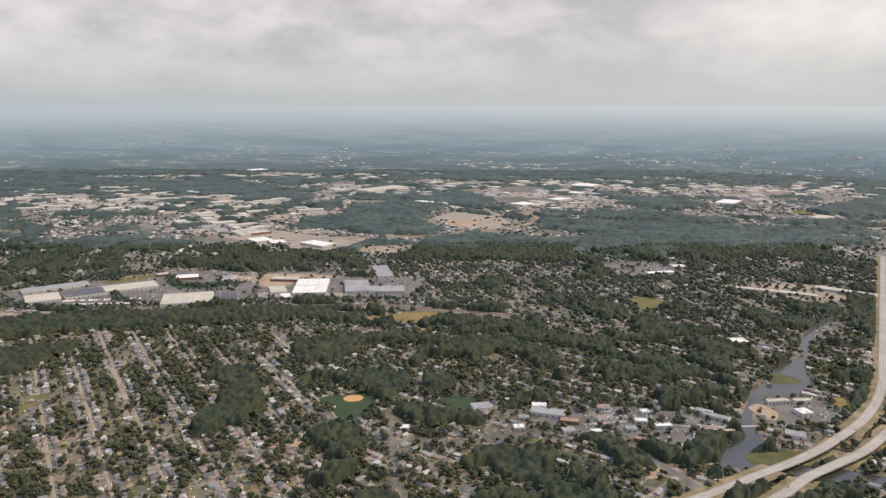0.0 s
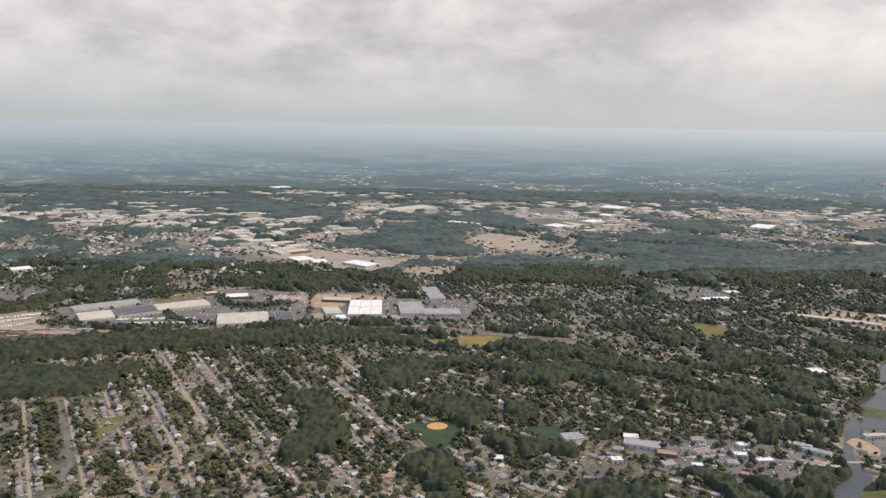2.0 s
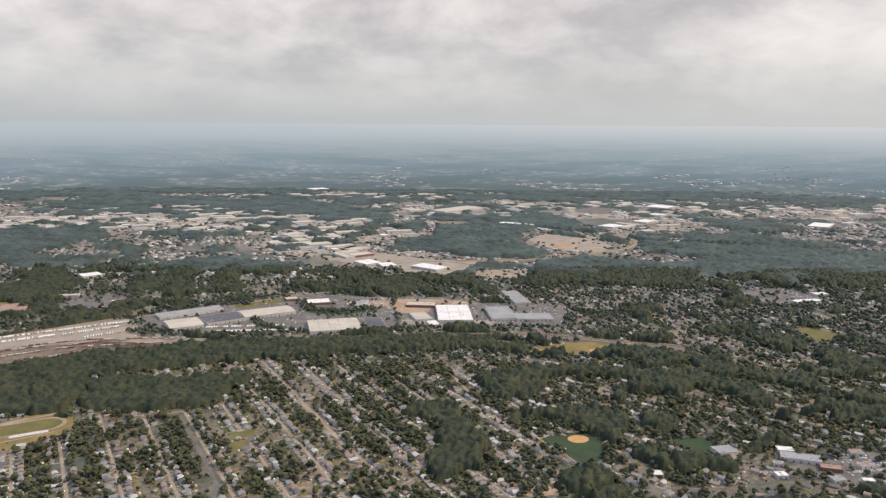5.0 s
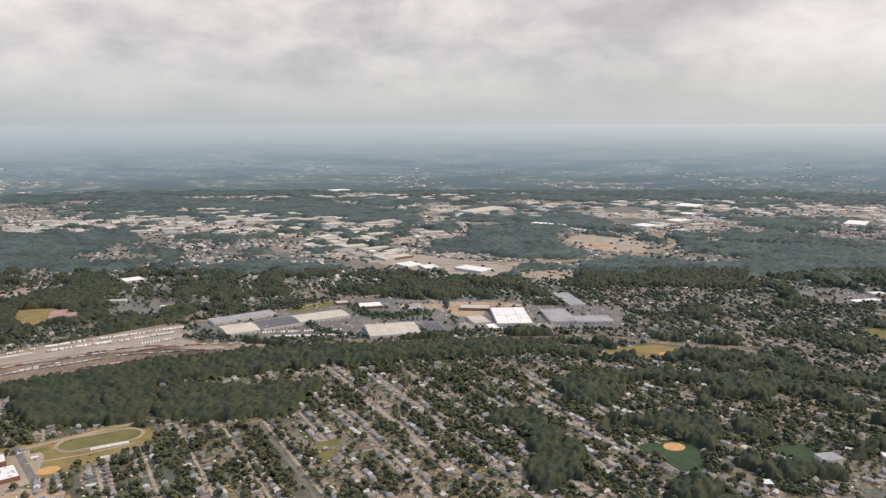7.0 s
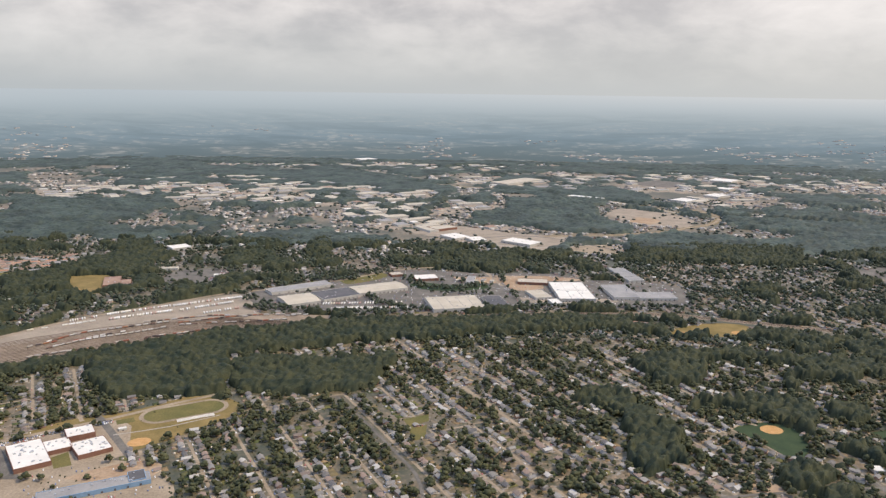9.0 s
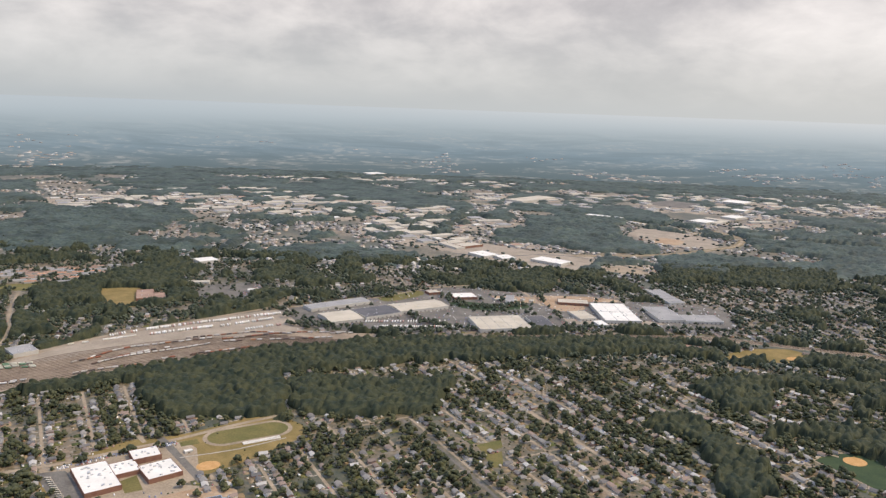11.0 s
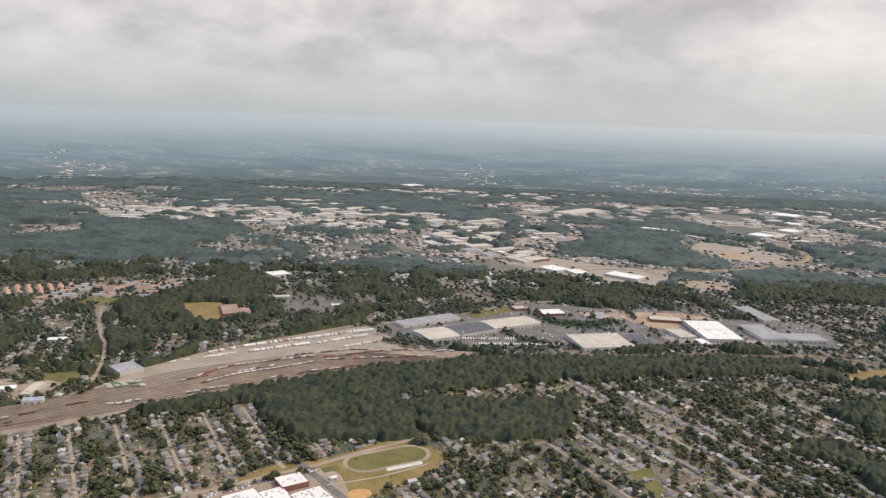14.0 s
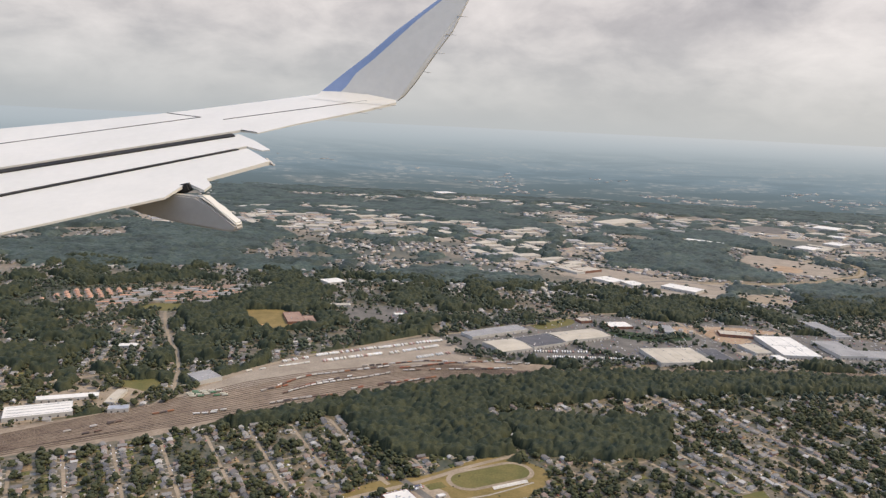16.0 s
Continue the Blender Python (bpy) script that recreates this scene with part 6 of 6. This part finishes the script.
def near_woods():
    """The closed canopy of the woods along the railway and between the houses."""
    cell = 1.6
    gx, gy = np.meshgrid(np.arange(-1300, 700, cell), np.arange(440, 1420, cell))
    r = np.random.default_rng(8)
    gx = gx + r.uniform(-0.4, 0.4, gx.shape) * cell
    gy = gy + r.uniform(-0.4, 0.4, gx.shape) * cell
    edge = (vnoise(gx, gy, 7) - 0.5) * 9
    m = (wooded(gx + edge, gy + edge) | thicket(gx + edge, gy)) & free(gx, gy, 1.0) & in_reach(gx, gy) & ~built_on(gx, gy, 3.0)
    for line, reach in LINES:
        m &= ~near_line(line, reach, gx, gy)
    for poly, _ in SOFT:
        m &= ~inside(poly, gx, gy)
    soft = m.astype(float)
    for step in (1, 2, 3):
        soft = (soft + np.roll(soft, step, 0) + np.roll(soft, -step, 0) + np.roll(soft, step, 1) + np.roll(soft, -step, 1)) / 5
    margin = np.clip((soft - 0.05) / 0.55, 0.4, 1)
    gz = m * margin * (crown_tops(gx, gy, 5.6) * (0.75 + 0.5 * vnoise(gx, gy, 31)) + r.uniform(-0.75, 0.75, gx.shape)) - 0.2
    ny, nx = gx.shape
    idx = np.arange(nx * ny).reshape(ny, nx)
    use = m[:-1, :-1] | m[:-1, 1:] | m[1:, 1:] | m[1:, :-1]
    a, b, c, d = (q[use] for q in (idx[:-1, :-1], idx[:-1, 1:], idx[1:, 1:], idx[1:, :-1]))
    tris = np.vstack([np.stack([a, b, c], 1), np.stack([a, c, d], 1)])
    used, back = np.unique(tris, return_inverse=True)
    verts = np.stack([gx.ravel(), gy.ravel(), gz.ravel()], 1)[used]
    ob = big_mesh("woods", verts, back.reshape(-1, 3), [CANOPY])
    tagged(ob, "dark green closed woods along the railway", "woods", kind="stuff")


near_woods()


def far_woods():
    """Wooded tracts on the far plain as rolling canopy tops with sloping margins."""
    verts, tris, base = [], [], 0
    for y0, y1, cell, pitch in ((1280, 2000, 5.0, 10.0), (1990, 2990, 9.0, 15.0)):
        xs = np.arange(-1100 - (y1 - 587) * 0.66, 420 + (y1 - 492) * 0.57, cell)
        ys = np.arange(y0, y1 + cell, cell)
        gx, gy = np.meshgrid(xs, ys)
        gx = gx + (vnoise(gx, gy, 9) - 0.5) * cell * 0.9
        tract = vnoise(gx, gy, 150) * 0.5 + vnoise(gx + 500, gy, 55) * 0.3 + vnoise(gx, gy + 300, 24) * 0.2
        m = np.clip((np.interp(gy, [1450, 1700, 2100, 2900], [0.57, 0.53, 0.53, 0.58]) - tract) / 0.03, 0, 1)
        m = np.maximum(m, wooded(gx, gy))
        m = np.maximum(m, np.clip((np.hypot(gx + 300, gy - 90) - 2840 - 60 * vnoise(gx, gy, 40)) / 20, 0, 1))
        m = m * free(gx, gy, 4) * ~built_on(gx, gy, 9.0) * in_reach(gx, gy)
        m = m * np.clip((gy - 1290 - 120 * vnoise(gx, gy, 45)) / 30, 0, 1)
        for px, py in spots:
            m = np.where((gx - px) ** 2 + (gy - py) ** 2 < 30 ** 2, 0, m)
        m[0] = 0
        gz = m * (0.3 if pitch > 12 else 0.55) * crown_tops(gx, gy, pitch) * (0.7 + 0.6 * vnoise(gx, gy, 47)) - 0.3
        ny, nx = gx.shape
        idx = np.arange(nx * ny).reshape(ny, nx) + base
        a, b, c, d = idx[:-1, :-1], idx[:-1, 1:], idx[1:, 1:], idx[1:, :-1]
        use = (m[:-1, :-1] + m[:-1, 1:] + m[1:, 1:] + m[1:, :-1]) > 0
        tris.append(np.stack([a[use], b[use], c[use]], 1))
        tris.append(np.stack([a[use], c[use], d[use]], 1))
        verts.append(np.stack([gx.ravel(), gy.ravel(), gz.ravel()], 1))
        base += nx * ny
    ob = big_mesh("far_woods", np.vstack(verts), np.vstack(tris), [HAZED_LEAVES])
    tagged(ob, "far woods on the plain, blued with painted haze", "woods", kind="stuff")


far_woods()


def far_roofs():
    """Roofs of the suburbs on the far plain."""
    r = np.random.default_rng(77)
    n = 19000
    x, y = r.uniform(-2600, 1900, n), 1330 + 1600 * r.random(n) ** 1.2
    town = vnoise(x, y, 130) * 0.6 + vnoise(x, y, 40) * 0.4
    ok = in_reach(x, y) & (town > 0.5) & ~wooded(x, y)
    x, y = x[ok], y[ok]
    ok = free(x, y, 4) & ~built_on(x, y, 4)
    x, y = x[ok], y[ok]
    k = len(x)
    far = np.interp(y, [1330, 2900], [1.0, 1.7])
    slabs("far_roofs", np.stack([x, y], 1), r.uniform(4.5, 9, k) * far, r.uniform(4, 6, k) * far, r.uniform(1.8, 3.6, k), r.choice([0.35, 0.55, 2.1, 1.2], k), FAR_ROOF, "far suburban roofs between groves", "houses")


far_roofs()


def distant_roofs():
    """Pale halls and roofs scattered over the rising far country."""
    r = np.random.default_rng(78)
    n = 9000
    a, d = r.uniform(0.25, 2.75, n), 3060 + 850 * r.random(n) ** 1.5
    x, y = -300 + d * np.cos(a), 90 + d * np.sin(a)
    town = vnoise(x, y, 210) * 0.65 + vnoise(x, y, 60) * 0.35
    ok = (town > 0.68) & (r.random(n) < 0.6)
    x, y, d = x[ok], y[ok], d[ok]
    k = len(x)
    up = np.array([far_rise(v) for v in d])
    slabs("distant_roofs", np.stack([x, y], 1), r.uniform(8, 24, k), r.uniform(7, 14, k), r.uniform(1.6, 2.6, k), r.choice([0.35, 0.55, 2.1, 1.2], k), FAR_ROOF, "pale distant roofs among far woods", "buildings", up)


distant_roofs()
x, y, r = scatter(1320, 2050, 7.5, 33)
keep = (vnoise(x, y, 26) > 0.4) & (r.random(len(x)) < 0.6)
x, y = x[keep], y[keep]
canopy("trees_far", np.stack([x, y], 1), r.uniform(3.2, 5.6, len(x)), 1, 43, "far groves between roofs, blued with painted haze", 0.45, HAZED_LEAVES)
x, y, r = scatter(2050, 2950, 16.0, 34)
keep = vnoise(x, y, 40) > 0.5
x, y = x[keep], y[keep]
canopy("trees_farthest", np.stack([x, y], 1), r.uniform(4.0, 8.0, len(x)), 1, 44, "far groves on the plain, blued with painted haze", 0.3, HAZED_LEAVES)


# ---- the aeroplane's wing, where the flight comes to its end ----
def wing_thing():
    """A wing of swept panels; places are metres forward (a), outboard (b) and above (c) of the window seat."""
    root = empty("aircraft_wing", pose(-586.66, 121.63, 260.37, 0, 0, -9.1), "white jet wing with lowered flaps and blue-edged winglet", "aircraft wing")

    def top(b):
        return -1.15 + 0.2545 * (b - 7)

    def plate(points, thick, drop=0.0, bulge=0.0):
        """A panel in the wing's plane, thicker towards the leading edge."""
        bm = bmesh.new()
        f = bm.faces.new([bm.verts.new((-a, b, top(b) - drop)) for a, b in points])
        rear = min(a + 0.9 * b for a, b in points)
        got = bmesh.ops.extrude_face_region(bm, geom=[f])
        for v in got["geom"]:
            if isinstance(v, bmesh.types.BMVert):
                v.co.z -= thick + bulge * max(0.0, -v.co.x + 0.9 * v.co.y - rear)
        bmesh.ops.recalc_face_normals(bm, faces=bm.faces[:])
        return bm

    def blade(points, b0, b1, name, mat, label=""):
        """A side profile (a, c) drawn out sideways, with softened edges."""
        bm = bmesh.new()
        f = bm.faces.new([bm.verts.new((-a, b0, c)) for a, c in points])
        got = bmesh.ops.extrude_face_region(bm, geom=[f])
        for v in got["geom"]:
            if isinstance(v, bmesh.types.BMVert):
                v.co.y = b1
        bmesh.ops.recalc_face_normals(bm, faces=bm.faces[:])
        bmesh.ops.bevel(bm, geom=[e for e in bm.edges if e.calc_face_angle(0) > 0.9], offset=min(0.02, abs(b1 - b0) * 0.2), segments=2, affect="EDGES")
        return part(name, bm, mat, root, label)

    def slot_1(b):
        return 7.49 - (b - 8.32) * 0.959

    def slot_2(b):
        return 6.84 - (b - 7.58) * 0.802

    def rear(b):
        return 5.99 - (b - 6.62) * 0.818

    part("main_panel", plate([(15.3, 5.5), (8.94, 9.96), (6.99, 11.33), (5.11, 13.1), (4.7, 13.02), (3.63, 12.7), (4.0, 12.02), (4.74, 11.0), (5.04, 10.45), (5.36, 10.56), (slot_1(5.0), 5.0)], 0.012, 0, 0.05), WING_WHITE, root)
    # solid dark strips in the slots paint the shade between panel and flaps
    part("flap_gap", plate([(slot_1(5), 5), (slot_1(10.45), 10.45), (slot_1(10.4) - 0.15, 10.35), (slot_1(5) - 0.17, 5)], 0.02, 0.022), WING_SHADE_JOINT, root, "dark strip painting the shaded gap before the flap")
    part("flap", plate([(slot_1(5) - 0.13, 5), (slot_1(10.3) - 0.1, 10.3), (5.36, 10.5), (4.95, 10.19), (4.56, 9.83), (4.64, 9.77), (slot_2(9.93), 9.93), (slot_2(5), 5)], 0.012, 0.04, 0.04), WING_WHITE, root)
    part("flap_gap", plate([(slot_2(5), 5), (slot_2(9.8), 9.8), (slot_2(9.8) - 0.06, 9.8), (slot_2(5) - 0.09, 5)], 0.02, 0.044), WING_SHADE_JOINT, root, "dark strip painting the shaded gap before the rear flap")
    part("rear_flap", plate([(slot_2(5) - 0.07, 5), (slot_2(9.9) - 0.05, 9.9), (4.37, 9.41), (4.81, 8.59), (4.64, 8.4), (4.62, 8.2), (4.88, 8.36), (4.96, 8.3), (rear(7.9), 7.9), (rear(5), 5)], 0.02, 0.06, 0.03), WING_WHITE, root)
    for a, b, c, d in ((8.32, 9.25, 6.34, 11.15), (7.01, 11.3, 6.34, 11.15), (5.92, 11.08, 4.15, 12.72), (5.36, 10.56, 5.06, 10.47)):
        bm = bmesh.new()
        tube(bm, (-a, b, top(b) + 0.001), (-c, d, top(d) + 0.001), 0.007, 0.007, 6)
        part("panel_line", bm, WING_SHADE_JOINT, root, "fine dark panel joint")

    fairing = blade([(6.17, -1.1), (5.67, -1.15), (5.41, -1.23), (5.04, -1.29), (4.68, -1.33), (4.32, -1.36), (4.2, -1.35), (4.18, -1.29), (4.45, -1.12), (4.71, -0.98), (5.04, -0.97), (6.17, -1.08)], 8.15, 8.33, "flap_fairing", WING_GREY, "grey tapered flap fairing")
    bm = bmesh.new()
    oval = [(-5.33 + 0.075 * math.cos(t), 8.147, -1.035 + 0.04 * math.sin(t) + 0.3 * 0.075 * -math.cos(t)) for t in np.linspace(0, 2 * math.pi, 17)]
    for p, q in zip(oval, oval[1:]):
        tube(bm, p, q, 0.005, 0.005, 5)
    part("access_ring", bm, WING_SHADE_JOINT, fairing, "dark oval access panel outline")
    # white piece stands in for light on the fairing's upper face
    blade([(4.72, -0.965), (4.62, -0.97), (4.19, -1.262), (4.21, -1.29), (4.45, -1.11)], 8.16, 8.34, "fairing_cap", WING_WHITE, "white piece painting the lit top of the fairing")
    # added dark block paints the shade inside the open flap cavity
    blade([(5.25, -0.94), (4.9, -0.84), (4.86, -0.93), (4.98, -0.98)], 8.3, 8.42, "flap_track", WING_SHADE_JOINT, "dark block painting the shaded cavity above the fairing")
    blade([(4.71, -0.63), (4.56, -0.65), (4.42, -0.68), (4.55, -0.58), (4.69, -0.6)], 9.66, 9.76, "flap_fairing", WING_GREY, "small grey flap fairing")
    blade([(6.06, -1.22), (5.94, -1.22), (5.77, -1.24), (5.92, -1.16), (6.03, -1.18)], 7.55, 7.65, "flap_fairing", WING_GREY, "small grey flap fairing")

    def sheet(points, name, mat, label=""):
        bm = bmesh.new()
        f = bm.faces.new([bm.verts.new((-a, b, c)) for a, b, c in points])
        got = bmesh.ops.extrude_face_region(bm, geom=[f])
        for v in got["geom"]:
            if isinstance(v, bmesh.types.BMVert):
                v.co.y += 0.08
        bmesh.ops.recalc_face_normals(bm, faces=bm.faces[:])
        return part(name, bm, mat, root, label)

    inner = [(4.71, 12.96, 0.44), (4.6, 13.0, 0.57), (4.48, 13.07, 0.77), (4.16, 13.17, 1.06), (3.52, 13.4, 1.72), (3.11, 13.53, 2.09), (2.78, 13.63, 2.39)]
    outer = [(5.07, 12.95, 0.43), (4.82, 13.03, 0.66), (4.32, 13.18, 1.09), (3.87, 13.34, 1.53), (3.19, 13.53, 2.09), (2.82, 13.63, 2.39)]
    trail = [(2.55, 13.64, 2.39), (2.66, 13.53, 2.1), (2.87, 13.34, 1.55), (3.12, 13.21, 1.16), (3.4, 13.04, 0.67), (3.57, 12.94, 0.42), (3.67, 12.88, 0.33)]
    sheet(inner + trail, "winglet", WING_WHITE)
    sheet(outer + inner[::-1], "winglet_edge", WING_BLUE, "blue painted leading edge")
    bm = bmesh.new()
    low = [(-5.2, 12.7, 0.305), (-4.8, 12.6, 0.28), (-4.3, 12.5, 0.255), (-3.75, 12.45, 0.242)]
    mid = [(-5.1, 12.86, 0.355), (-4.75, 12.83, 0.35), (-4.25, 12.78, 0.33), (-3.68, 12.74, 0.295)]
    high = [(-5.06, 12.96, 0.45), (-4.7, 12.965, 0.45), (-4.2, 12.95, 0.43), (-3.66, 12.9, 0.35)]
    rows = [[bm.verts.new(p) for p in q] for q in (low, mid, high)]
    for p, q in zip(rows, rows[1:]):
        for k in range(3):
            bm.faces.new((p[k], p[k + 1], q[k + 1], q[k])).smooth = True
    bmesh.ops.recalc_face_normals(bm, faces=bm.faces[:])
    if bm.faces[:][0].normal.z < 0:
        bmesh.ops.reverse_faces(bm, faces=bm.faces[:])
    part("winglet_fillet", bm, WING_WHITE, root)
    for a, b, c in ((2.83, 13.43, 1.81), (2.99, 13.32, 1.49), (3.15, 13.21, 1.17), (3.35, 13.1, 0.84), (3.78, 12.52, 0.25), (3.94, 12.25, 0.18), (4.08, 11.95, 0.1)):
        part("static_wick", tube(bmesh.new(), (-a, b, c), (-a + 0.2, b, c - 0.01), 0.006, 0.003, 5), WING_GREY, root, "thin static discharge rod")
    return root


wing_thing()
